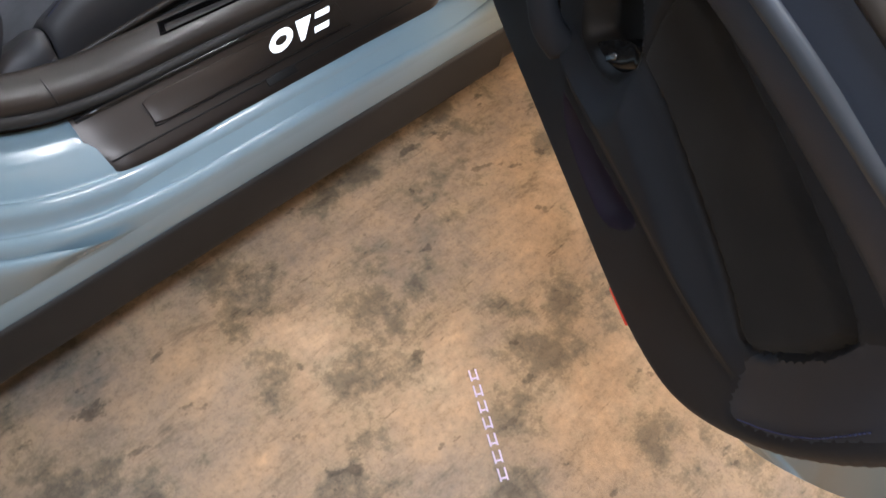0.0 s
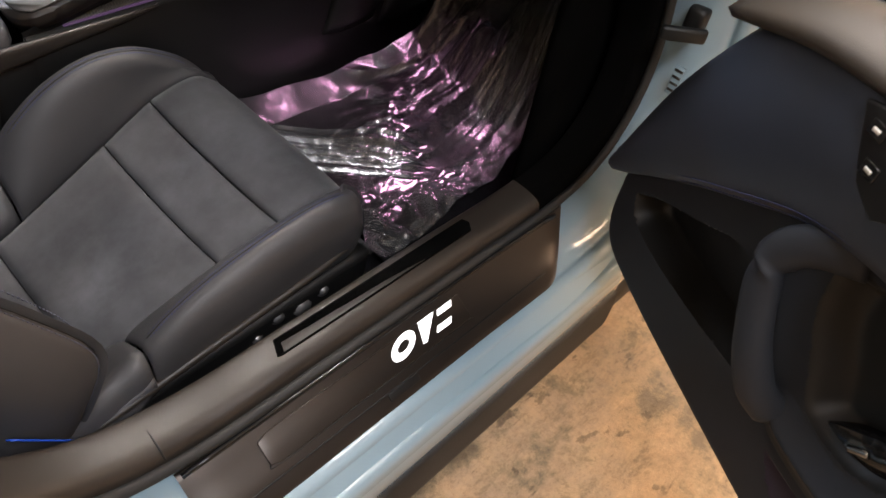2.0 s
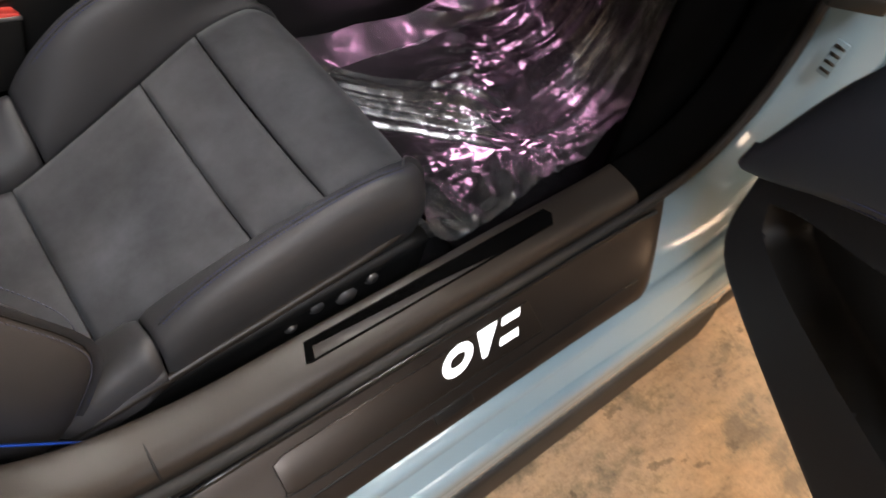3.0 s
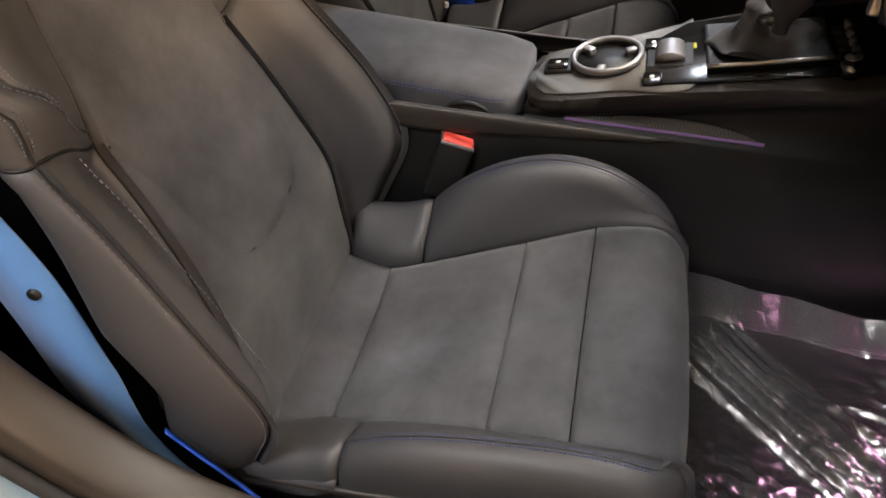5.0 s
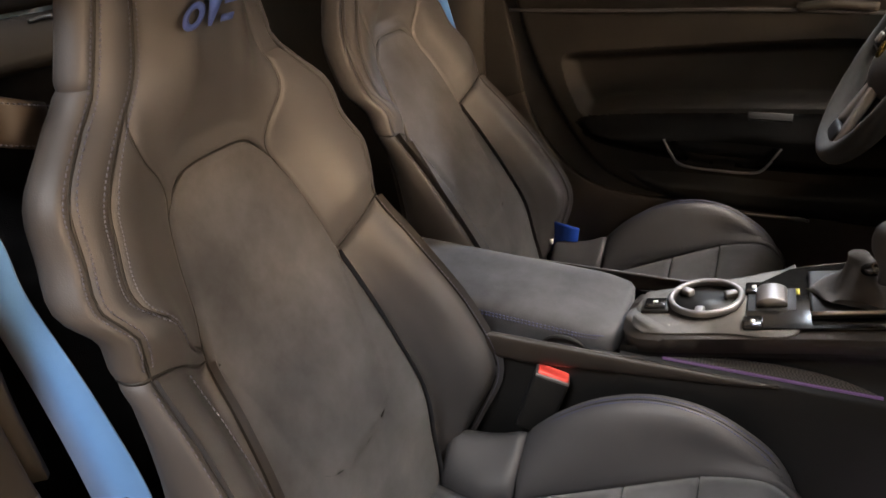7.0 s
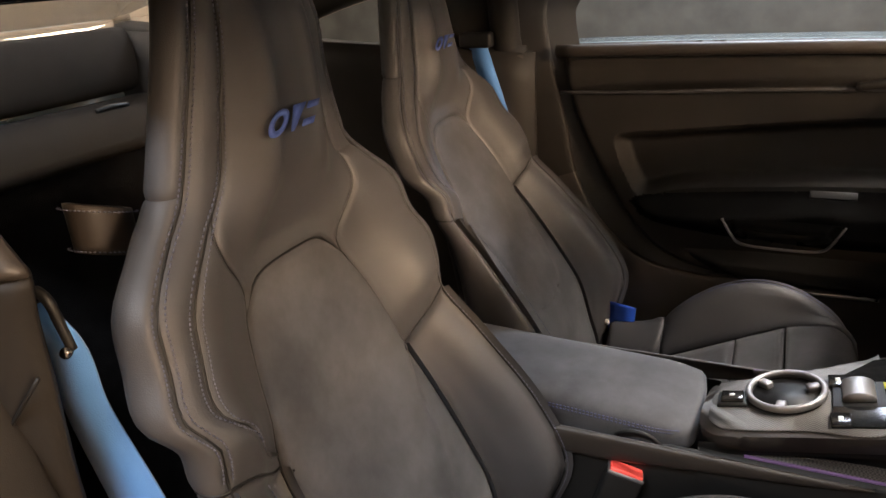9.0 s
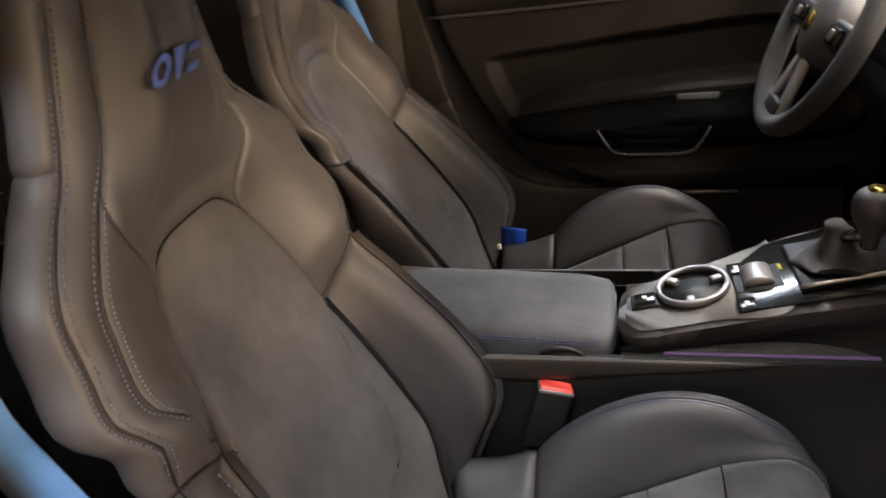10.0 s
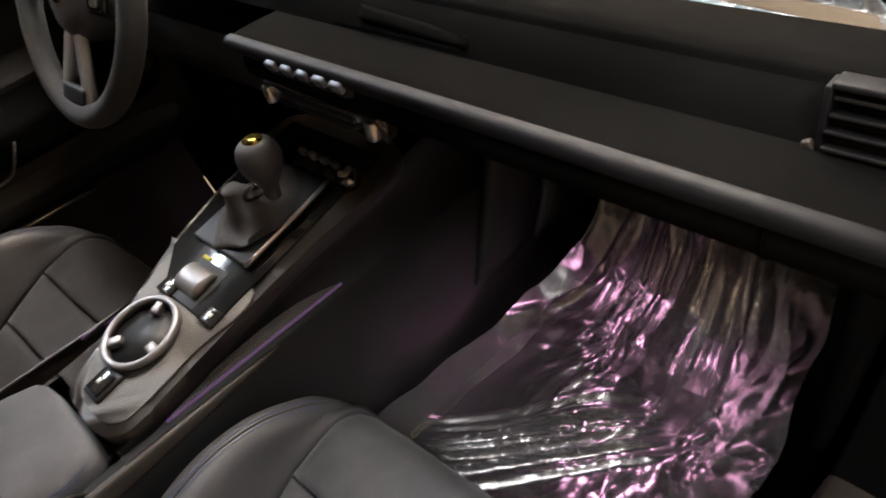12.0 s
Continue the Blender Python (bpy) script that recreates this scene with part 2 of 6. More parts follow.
PURPLE_LIGHT = emitter("lit_purple", (0.50, 0.22, 0.62), 0.09)
PURPLE_LINE = emitter("lit_purple_line", (0.55, 0.28, 0.68), 0.12)
# the reflector's red shine is given as emission
RED_LENS = emitter("glowing_red_lens", (0.9, 0.05, 0.02), 0.6)
# black plastic with the light strip's purple glow mixed into its colour
POCKET = surface("purple_glow_pocket", (0.016, 0.010, 0.022), (0.022, 0.014, 0.030), 0.6, 700, 0.2, 7, spec=0.3)
STRIP = surface("satin_blue_grey_trim", (0.085, 0.095, 0.11), (0.115, 0.125, 0.145), 0.38, 300, 0.05, 8, metal=0.5)
CONCRETE = concrete()
WALL = surface("garage_plaster", (0.30, 0.26, 0.20), (0.38, 0.33, 0.26), 0.9, 60, 0.5, 1.5, depth=0.004)
SHUTTER = surface("grey_green_shutter", (0.022, 0.025, 0.024), (0.042, 0.046, 0.043), 0.7, 30, 0.3, 6, depth=0.003)
CEILING = surface("garage_ceiling_paint", (0.55, 0.52, 0.47), (0.63, 0.60, 0.55), 0.9, 60, 0.4, 1.5, depth=0.003)
CLEAR = glass("window_glass", (0.93, 0.96, 0.95))
FILM = film_material()
TUBE = emitter("lamp_tube", (1.0, 0.88, 0.72), 6.0)


# ---- mesh helpers ----
def part(name, bm, material, parent=None, label="", smooth=True):
    bmesh.ops.recalc_face_normals(bm, faces=bm.faces)
    me = bpy.data.meshes.new(name)
    bm.to_mesh(me)
    bm.free()
    for p in me.polygons:
        p.use_smooth = smooth
    me.materials.append(material)
    ob = new(name, me)
    ob.parent = parent
    if label:
        ob["label"] = label
    return ob


def thing(name, place, label, category, group="", kind=""):
    ob = new(name)
    ob.location = place
    ob.empty_display_size = 0.05
    tagged(ob, label, category, group, kind)
    return ob


def spline(pts, n):
    """n points along a smooth curve through pts."""
    p = np.array(pts, float)
    if len(p) == 2:
        return [p[0] + (p[1] - p[0]) * k / (n - 1) for k in range(n)]
    q = np.vstack([2 * p[0] - p[1], p, 2 * p[-1] - p[-2]])
    out = []
    for k in range(n):
        s = k / (n - 1) * (len(p) - 1)
        i = min(int(s), len(p) - 2)
        u = s - i
        a, b, c, d = q[i], q[i + 1], q[i + 2], q[i + 3]
        out.append(0.5 * (2 * b + (c - a) * u + (2 * a - 5 * b + 4 * c - d) * u * u + (3 * b - a - 3 * c + d) * u ** 3))
    return out


def loft(rings, closed=True, caps=True, bm=None):
    """A skin through rings of equally many points."""
    bm = bm or bmesh.new()
    rows = [[bm.verts.new(tuple(p)) for p in r] for r in rings]
    n = len(rows[0])
    for a, b in zip(rows, rows[1:]):
        for k in range(n if closed else n - 1):
            j = (k + 1) % n
            bm.faces.new((a[k], a[j], b[j], b[k]))
    if closed and caps:
        bm.faces.new(rows[0])
        bm.faces.new(rows[-1])
    return bm


def tube(pts, r, sides=8, n=None, bm=None, flat=1.0, cyclic=False):
    """A round bar along a smooth curve; flat squeezes it."""
    c = [Vector(p) for p in (spline(pts, n) if n else pts)]
    rings = []
    for k, p in enumerate(c):
        if cyclic:
            d = (c[(k + 1) % len(c)] - c[k - 1]).normalized()
        else:
            d = (c[min(k + 1, len(c) - 1)] - c[max(k - 1, 0)]).normalized()
        s = d.cross(Vector((0.02, 0.03, 1))).normalized()
        u = s.cross(d)
        rings.append([p + s * r * math.cos(a) + u * r * flat * math.sin(a) for a in [2 * math.pi * j / sides for j in range(sides)]])
    if cyclic:
        rings.append(rings[0])
        b = loft(rings, True, False, bm)
        bmesh.ops.remove_doubles(b, verts=b.verts, dist=1e-6)
        return b
    return loft(rings, True, True, bm)


def box(cx, cy, cz, sx, sy, sz, bevel=0.004, m=None, bm=None, segments=2):
    b = bmesh.new()
    bmesh.ops.create_cube(b, size=1.0, matrix=Matrix.Translation((cx, cy, cz)) @ Matrix.Diagonal((sx, sy, sz, 1)))
    if bevel:
        bmesh.ops.bevel(b, geom=b.edges[:], offset=min(bevel, 0.45 * min(sx, sy, sz)), segments=segments, affect="EDGES", profile=0.6)
    if m is not None:
        bmesh.ops.transform(b, matrix=m, verts=b.verts)
    if bm is None:
        return b
    tmp = bpy.data.meshes.new("tmp")
    b.to_mesh(tmp)
    b.free()
    bm.from_mesh(tmp)
    bpy.data.meshes.remove(tmp)
    return bm


def slab(outline, thick, m, bevel=0.004, n=None, segments=2):
    """A plate with a 2D outline (x, y) and thickness along z from 0 up, posed by m, its edges rounded."""
    pts = spline(list(outline) + [outline[0]], n + 1)[:-1] if n else [np.array(p, float) for p in outline]
    bm = bmesh.new()
    lo = [bm.verts.new((p[0], p[1], 0)) for p in pts]
    hi = [bm.verts.new((p[0], p[1], thick)) for p in pts]
    bm.faces.new(lo[::-1])
    top = bm.faces.new(hi)
    for k in range(len(pts)):
        j = (k + 1) % len(pts)
        bm.faces.new((lo[k], lo[j], hi[j], hi[k]))
    if bevel:
        bmesh.ops.bevel(bm, geom=list(top.edges), offset=bevel, segments=segments, affect="EDGES", profile=0.6)
    bmesh.ops.triangulate(bm, faces=[f for f in bm.faces if len(f.verts) > 4])
    bmesh.ops.transform(bm, matrix=m, verts=bm.verts)
    return bm


def patch(fn, nu, nv, thick=0.0, puff=0.0, rim=0.25, inside=None):
    """A sheet fn(u, v) with u, v in 0..1; puff raises its middle above its seams, thick gives it a back, away from or towards the point inside."""
    pts = [[Vector(fn(i / nu, j / nv)) for i in range(nu + 1)] for j in range(nv + 1)]
    nor = []
    for j in range(nv + 1):
        row = []
        for i in range(nu + 1):
            du = pts[j][min(i + 1, nu)] - pts[j][max(i - 1, 0)]
            dv = pts[min(j + 1, nv)][i] - pts[max(j - 1, 0)][i]
            row.append(du.cross(dv).normalized())
        nor.append(row)
    if inside is not None and nor[nv // 2][nu // 2].dot(pts[nv // 2][nu // 2] - Vector(inside)) < 0:
        nor = [[-q for q in row] for row in nor]
    bm = bmesh.new()
    top = []
    for j in range(nv + 1):
        row = []
        for i in range(nu + 1):
            e = min(i / nu, 1 - i / nu, 1.0) / rim
            g = min(j / nv, 1 - j / nv, 1.0) / rim
            lift = puff * (1 - (1 - min(e, 1)) ** 3) * (1 - (1 - min(g, 1)) ** 3)
            row.append(bm.verts.new(pts[j][i] + nor[j][i] * lift))
        top.append(row)
    for j in range(nv):
        for i in range(nu):
            bm.faces.new((top[j][i], top[j][i + 1], top[j + 1][i + 1], top[j + 1][i]))
    if thick:
        low = [[bm.verts.new(pts[j][i] - nor[j][i] * thick) for i in range(nu + 1)] for j in range(nv + 1)]
        for j in range(nv):
            for i in range(nu):
                bm.faces.new((low[j][i], low[j + 1][i], low[j + 1][i + 1], low[j][i + 1]))
        ring_t = top[0] + [r[-1] for r in top[1:]] + top[-1][-2::-1] + [r[0] for r in top[-2:0:-1]]
        ring_l = low[0] + [r[-1] for r in low[1:]] + low[-1][-2::-1] + [r[0] for r in low[-2:0:-1]]
        for k in range(len(ring_t)):
            j = (k + 1) % len(ring_t)
            bm.faces.new((ring_t[k], ring_l[k], ring_l[j], ring_t[j]))
    return bm


def stitches(name, pts, n, parent, material, r=0.0011, gap=0.45):
    """A row of n thread stitches along a curve, one joined seam."""
    c = [Vector(p) for p in spline(pts, n * 2 + 1)]
    bm = bmesh.new()
    for k in range(n):
        a, b = c[2 * k], c[2 * k + 1].lerp(c[2 * k + 2], 1 - 2 * gap)
        d = (b - a).normalized()
        s = d.cross(Vector((0.1, 0.2, 1))).normalized() * r
        u = s.cross(d)
        loft([[a + s, a + u, a - s, a - u], [b + s, b + u, b - s, b - u]], True, True, bm)
    return part(name, bm, material, parent)


def disc(place, axis, r, h, sides=32, bevel=0.002):
    b = bmesh.new()
    q = Vector(axis).to_track_quat("Z", "Y").to_matrix().to_4x4()
    bmesh.ops.create_cone(b, cap_ends=True, segments=sides, radius1=r, radius2=r, depth=h)
    if bevel:
        bmesh.ops.bevel(b, geom=[e for e in b.edges if all(len(f.verts) > 4 for f in e.link_faces) or any(len(f.verts) > 4 for f in e.link_faces)], offset=bevel, segments=2, affect="EDGES")
    bmesh.ops.transform(b, matrix=Matrix.Translation(place) @ q, verts=b.verts)
    return b


def ring(place, axis, r, w, h, sides=48):
    """A flat-walled ring of outer radius r, wall w and height h."""
    q = Matrix.Translation(place) @ Vector(axis).to_track_quat("Z", "Y").to_matrix().to_4x4()
    prof = [(r - w, -h / 2), (r - 0.1 * w, -h / 2), (r, -h / 2 + 0.1 * h), (r, h / 2 - 0.2 * h), (r - 0.25 * w, h / 2), (r - 0.75 * w, h / 2), (r - w, h / 2 - 0.2 * h)]
    rings = [[q @ Vector((p * math.cos(a), p * math.sin(a), z)) for p, z in prof] for a in [2 * math.pi * k / sides for k in range(sides + 1)]]
    b = loft(rings, True, False)
    bmesh.ops.remove_doubles(b, verts=b.verts, dist=1e-6)
    return b


def panel(fn, nu, nv, puff=0.003, seam=0.006, thick=0.008, inside=None):
    """A sheet fn(u, v) that meets its neighbours along shared edges; it swells by puff within seam metres of them, so that the joint is a fine groove."""
    us = [0.5 - 0.5 * math.cos(math.pi * k / nu) for k in range(nu + 1)]
    vs = [0.5 - 0.5 * math.cos(math.pi * k / nv) for k in range(nv + 1)]
    pts = [[Vector(fn(u, v)) for u in us] for v in vs]
    e = 1e-3
    nor = []
    for v in vs:
        row = []
        for u in us:
            du = Vector(fn(min(u + e, 1), v)) - Vector(fn(max(u - e, 0), v))
            dv = Vector(fn(u, min(v + e, 1))) - Vector(fn(u, max(v - e, 0)))
            row.append(du.cross(dv).normalized())
        nor.append(row)
    if inside is not None and nor[nv // 2][nu // 2].dot(pts[nv // 2][nu // 2] - Vector(inside)) < 0:
        nor = [[-q for q in row] for row in nor]
    for j in range(nv + 1):
        for i in range(nu + 1):
            if nor[j][i].length < 0.5:
                nor[j][i] = nor[min(max(j, 1), nv - 1)][nu // 2]
    bm = bmesh.new()
    top = []
    for j in range(nv + 1):
        row = []
        wide = sum((pts[j][i + 1] - pts[j][i]).length for i in range(nu))
        for i in range(nu + 1):
            tall = (pts[nv][i] - pts[0][i]).length
            d = min(us[i] * wide, (1 - us[i]) * wide, vs[j] * tall, (1 - vs[j]) * tall)
            row.append(bm.verts.new(pts[j][i] + nor[j][i] * puff * (1 - (1 - min(d / seam, 1)) ** 2)))
        top.append(row)
    low = [[bm.verts.new(pts[j][i] - nor[j][i] * thick) for i in (0, nu)] for j in range(nv + 1)]
    for j in range(nv):
        for i in range(nu):
            bm.faces.new((top[j][i], top[j][i + 1], top[j + 1][i + 1], top[j + 1][i]))
        bm.faces.new((low[j][0], top[j][0], top[j + 1][0], low[j + 1][0]))
        bm.faces.new((top[j][nu], low[j][1], low[j + 1][1], top[j + 1][nu]))
    bmesh.ops.remove_doubles(bm, verts=bm.verts, dist=1e-6)
    return bm


def inside_distance(u, z, poly):
    """Signed distance of many points from a closed outline, positive inside, and the nearest points on it."""
    q = np.array(poly, float)
    r = np.roll(q, -1, axis=0)
    best = np.full(u.shape, 9.0)
    nu, nz = u.copy(), z.copy()
    odd = np.zeros(u.shape, bool)
    for (ax, ay), (bx, by) in zip(q, r):
        dx, dy = bx - ax, by - ay
        t = np.clip(((u - ax) * dx + (z - ay) * dy) / (dx * dx + dy * dy + 1e-12), 0, 1)
        px, pz = ax + t * dx, ay + t * dy
        d = np.hypot(u - px, z - pz)
        m = d < best
        best = np.where(m, d, best)
        nu, nz = np.where(m, px, nu), np.where(m, pz, nz)
        if abs(dy) > 1e-12:
            odd ^= ((ay > z) != (by > z)) & (u < dx * (z - ay) / dy + ax)
    return np.where(odd, best, -best), nu, nz


def relief(parent, base, zones, cell, place):
    """A moulded panel: base = (name, material, label, outline); each zone = (name, material, label, outline, depth, softness, groove)
    is sunk or raised within its outline and becomes a part of its own; place(u, z, n) poses a point."""
    edge = np.array(spline(list(base[3]) + [base[3][0]], 121)[:-1])
    lo, hi = edge.min(axis=0), edge.max(axis=0)
    us, zs = np.arange(lo[0], hi[0] + cell, cell), np.arange(lo[1], hi[1] + cell, cell)
    U, Z = np.meshgrid(us, zs, indexing="ij")
    rim, eu, ez = inside_distance(U, Z, edge)
    keep = rim > -0.9 * cell
    snap = keep & (rim < 0.5 * cell)
    U, Z = np.where(snap, eu, U), np.where(snap, ez, Z)
    outlines = [np.array(spline(list(q[3]) + [q[3][0]], 97)[:-1]) for q in zones]
    for q in outlines:
        d, nu, nz = inside_distance(U, Z, q)
        near = (np.abs(d) < 0.5 * cell) & ~snap
        U, Z = np.where(near, nu, U), np.where(near, nz, Z)
        snap |= near
    rim = inside_distance(U, Z, edge)[0]
    H = -0.020 * (1 - np.clip(rim / 0.022, 0, 1)) ** 2 - 0.06 * np.clip(1 - rim / 0.005, 0, 1)
    owner = np.full(U.shape, -1)
    for k, (q, poly) in enumerate(zip(zones, outlines)):
        d = inside_distance(U, Z, poly)[0]
        s = np.clip(d / q[5], 0, 1)
        H = H + q[4] * s * s * (3 - 2 * s) - q[6] * np.clip(1 - np.abs(d) / 0.006, 0, 1)
    mid = lambda A: 0.25 * (A[:-1, :-1] + A[1:, :-1] + A[1:, 1:] + A[:-1, 1:])
    CU, CZ = mid(U), mid(Z)
    cells = np.where(inside_distance(CU, CZ, edge)[0] > 0, -1, -2)
    for k, poly in enumerate(outlines):
        cells = np.where((inside_distance(CU, CZ, poly)[0] > 0) & (cells > -2), k, cells)
    for k, q in [(-1, base)] + list(enumerate(zones)):
        ids, verts, faces = {}, [], []
        for i, j in np.argwhere(cells == k):
            f = []
            for a, b in ((i, j), (i + 1, j), (i + 1, j + 1), (i, j + 1)):
                if (a, b) not in ids:
                    ids[(a, b)] = len(verts)
                    verts.append(place(U[a, b], Z[a, b], H[a, b]))
                f.append(ids[(a, b)])
            faces.append(f)
        if not faces:
            continue
        me = bpy.data.meshes.new(q[0])
        me.from_pydata([tuple(v) for v in verts], [], faces)
        bm = bmesh.new()
        bm.from_mesh(me)
        bpy.data.meshes.remove(me)
        part(q[0], bm, q[1], parent, q[2])


# ---- the garage ----
def garage():
    W, E, S, N = -4.2, 5.2, -4.0, 4.2
    bm = patch(lambda u, v: (W - 0.2 + (E - W + 0.4) * u, S - 0.2 + (N - S + 0.4) * v, 0), 40, 40, 0.12)
    tagged(part("floor", bm, CONCRETE, smooth=False), "stained tan worn concrete garage floor", "floor", kind="structure")
    for name, cx, cy, sx, sy in (("wall_west", W - 0.1, 0, 0.2, N - S + 0.4), ("wall_east", E + 0.1, 0, 0.2, N - S + 0.4),
                                 ("wall_south", (W + E) / 2, S - 0.1, E - W, 0.2), ("wall_north", (W + E) / 2, N + 0.1, E - W, 0.2)):
        tagged(part(name, box(cx, cy, CEIL / 2, sx, sy, CEIL, 0), SHUTTER if name == "wall_north" else WALL, smooth=False), "grey-green garage shutter wall" if name == "wall_north" else "plain beige plastered garage wall", "wall", kind="structure")
    tagged(part("ceiling", box((W + E) / 2, (S + N) / 2, CEIL + 0.06, E - W + 0.4, N - S + 0.4, 0.12, 0), CEILING, smooth=False), "pale painted garage ceiling", "ceiling", kind="structure")
    for lx, ly, watts, tone in LAMPS:
        lamp = thing("ceiling_lamp", (lx, ly, CEIL), "long warm white ceiling strip lamp", "lamp", "ceiling strip lamps")
        part("housing", box(0, 0, -0.03, 1.36, 0.56, 0.06, 0.01), CEILING, lamp)
        part("diffuser", box(0, 0, -0.072, 1.30, 0.50, 0.02, 0.008), TUBE, lamp, "glowing diffuser")

    lamp = thing("wall_lamp", (E, -1.3, 2.15), "long warm lamp bank on the front wall", "lamp")
    part("housing", box(-0.04, 0, 0, 0.08, 2.7, 0.9, 0.01), CEILING, lamp)
    part("diffuser", box(-0.09, 0, 0, 0.02, 2.6, 0.8, 0.008), TUBE, lamp, "glowing diffuser")


garage()

# ---- the car's shell ----
# The door opening runs from the windscreen pillar down, along the sill and up the rear pillar (x, z).
OPENING = [(0.60, 0.98), (0.76, 0.84), (0.845, 0.66), (0.855, 0.52), (0.80, 0.425), (0.68, 0.392), (0.45, 0.392), (0.22, 0.393), (0.04, 0.396), (-0.085, 0.435),
           (-0.19, 0.535), (-0.25, 0.65), (-0.275, 0.77), (-0.31, 0.92), (-0.325, 1.06), (-0.28, 1.16)]


def sweep_opening(profile, side, first=0.0, last=1.0, n=90, close=False):
    """Carries a profile of (distance from the car's middle, height above the opening's edge) along the door opening."""
    c = spline(OPENING, 400)
    c = c[int(first * 399):int(last * 399) + 1]
    c = [c[round(k * (len(c) - 1) / (n - 1))] for k in range(n)]
    rings = []
    for k, p in enumerate(c):
        d = np.array(c[min(k + 1, n - 1)]) - np.array(c[max(k - 1, 0)])
        d /= np.linalg.norm(d)
        nx, nz = d[1], -d[0]
        rings.append([(p[0] + nx * h, side * y, p[1] + nz * h) for y, h in profile])
    return loft(rings, close, close)


def body_shell():
    car = thing("sports_car", (0, 0, 0), "pale blue sports coupe body, passenger door open", "car")
    for side, near in ((-1, True), (1, False)):
        trim = [(0.635, -0.24), (0.662, -0.14), (0.676, -0.05), (0.683, -0.008), (0.691, 0.0), (0.712, 0.0), (0.735, -0.003), (0.747, -0.012), (0.751, -0.034)]
        if not near:
            trim = [(y, h + 0.045) for y, h in trim]
        part("sill_trim", sweep_opening([tuple(p) for p in spline(trim, 22)], side, 0.335, 0.74), TRIM, car, "dark brown-black plastic opening trim")
        # rear run of the same trim, its shade put in as a darker material
        part("rear_pillar_trim", sweep_opening([tuple(p) for p in spline(trim, 22)], side, 0.74, 1.0, 40), FAR_TRIM, car, "rear pillar trim, toned darker for shade")
        # front run of the same trim, blackened to put its shade in the colour
        part("front_pillar_trim", sweep_opening([tuple(p) for p in spline(trim, 22)], side, 0.0, 0.335, 40), VOID, car, "front pillar trim, blackened for shade")
        seal = [((0.757 if near else 0.722) + (0.008 if near else 0.030) * math.cos(a), -0.026 + 0.008 * math.sin(a)) for a in [2 * math.pi * k / 8 for k in range(8)]]
        part("door_seal", sweep_opening(seal, side, 0.0, 1.0, 90, True), RUBBER, car, "black rubber door seal")
        jamb = [(0.745, -0.052), (0.775, -0.056), (0.805, -0.064), (0.829, -0.079), (0.838, -0.086), (0.846, -0.083), (0.856, -0.084), (0.863, -0.090), (0.867, -0.104), (0.873, -0.111), (0.882, -0.108), (0.890, -0.111), (0.896, -0.124), (0.897, -0.17), (0.892, -0.20), (0.88, -0.205)]
        # the far jamb is coloured black in place of paint, to keep its gap dark
        part("door_jamb", sweep_opening([tuple(p) for p in spline(jamb, 48)], side, 0.0, 1.0, 110), PAINT if near else RUBBER, car, "glossy pale blue painted door jamb" if near else "far door jamb, blackened to keep the gap dark")
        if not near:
            # added dark strip that closes the far gap against stray light
            part("gap_rubber", sweep_opening([(0.690, 0.03), (0.696, 0.06), (0.702, 0.085), (0.708, 0.11)], side, 0.0, 1.0), RUBBER, car, "dark filler strip added behind the closed door edge")
        if near:
            part("rocker_panel", loft([[(x, side * y, z) for y, z in spline([(0.862, 0.302), (0.878, 0.286), (0.893, 0.272), (0.899, 0.24), (0.893, 0.193), (0.86, 0.185)], 20)] for x in np.linspace(-0.95, 0.78, 40)], False), PAINT, car, "pale blue painted rocker panel")
            part("side_skirt", loft([[(x, side * y, z) for y, z in spline([(0.880, 0.222), (0.901, 0.219), (0.906, 0.205), (0.908, 0.160), (0.904, 0.114), (0.87, 0.104)], 18)] for x in np.linspace(-0.95, 0.78, 40)], False), RUBBER, car, "matt black plastic side skirt")
            curve = spline(OPENING, 400)[232:395:4]
            rings = []
            for k in range(1, len(curve) - 1):
                dx, dz = curve[k + 1] - curve[k - 1]
                ln = math.hypot(dx, dz)
                top = np.array((curve[k][0] + dz / ln * -0.128, side * 0.8965, curve[k][1] - dx / ln * -0.128))
                low = np.array((0.02 - 1.15 * k / len(curve), side * 0.8985, 0.268))
                rings.append([tuple(top + (low - top) * v + np.array((0, side * 0.012 * math.sin(math.pi * v), 0))) for v in np.linspace(0, 1, 14)])
            part("quarter_panel", loft(rings, False), PAINT, car, "pale blue rear quarter panel")
            part("side_skirt", loft([[(x, side * y, z) for y, z in spline([(0.872, 0.196), (0.888, 0.192), (0.896, 0.17), (0.892, 0.12), (0.876, 0.095), (0.84, 0.092)], 16)] for x in np.linspace(-0.95, 1.05, 40)], False), DARK, car, "black plastic side skirt")
    # floor pan, tunnel, bulkhead, roof
    part("floor_pan", patch(lambda u, v: (-1.0 + 2.3 * u, -0.66 + 1.32 * v, 0.155), 8, 8, 0.02), CARPET, car, "black carpeted floor pan")
    part("toe_board", patch(lambda u, v: (0.92 + 0.42 * u, -0.74 + 1.48 * v, 0.155 + 0.62 * u ** 1.2), 14, 6, 0.02), CARPET, car, "black carpeted toe board")
    for side in (-1, 1):
        # footwell sides hold their shade as a near-black colour
        part("kick_panel", patch(lambda u, v, s=side: (0.74 + 0.6 * u, s * (0.665 + 0.02 * u), 0.16 + 0.66 * v), 8, 8, 0.02), VOID, car, "footwell side panel, blackened for shade")
    part("scuttle", patch(lambda u, v: (1.44 - 0.08 * v, -0.74 + 1.48 * u, 0.15 + 0.60 * v), 8, 8, 0.02), DARK, car, "dark front bulkhead")
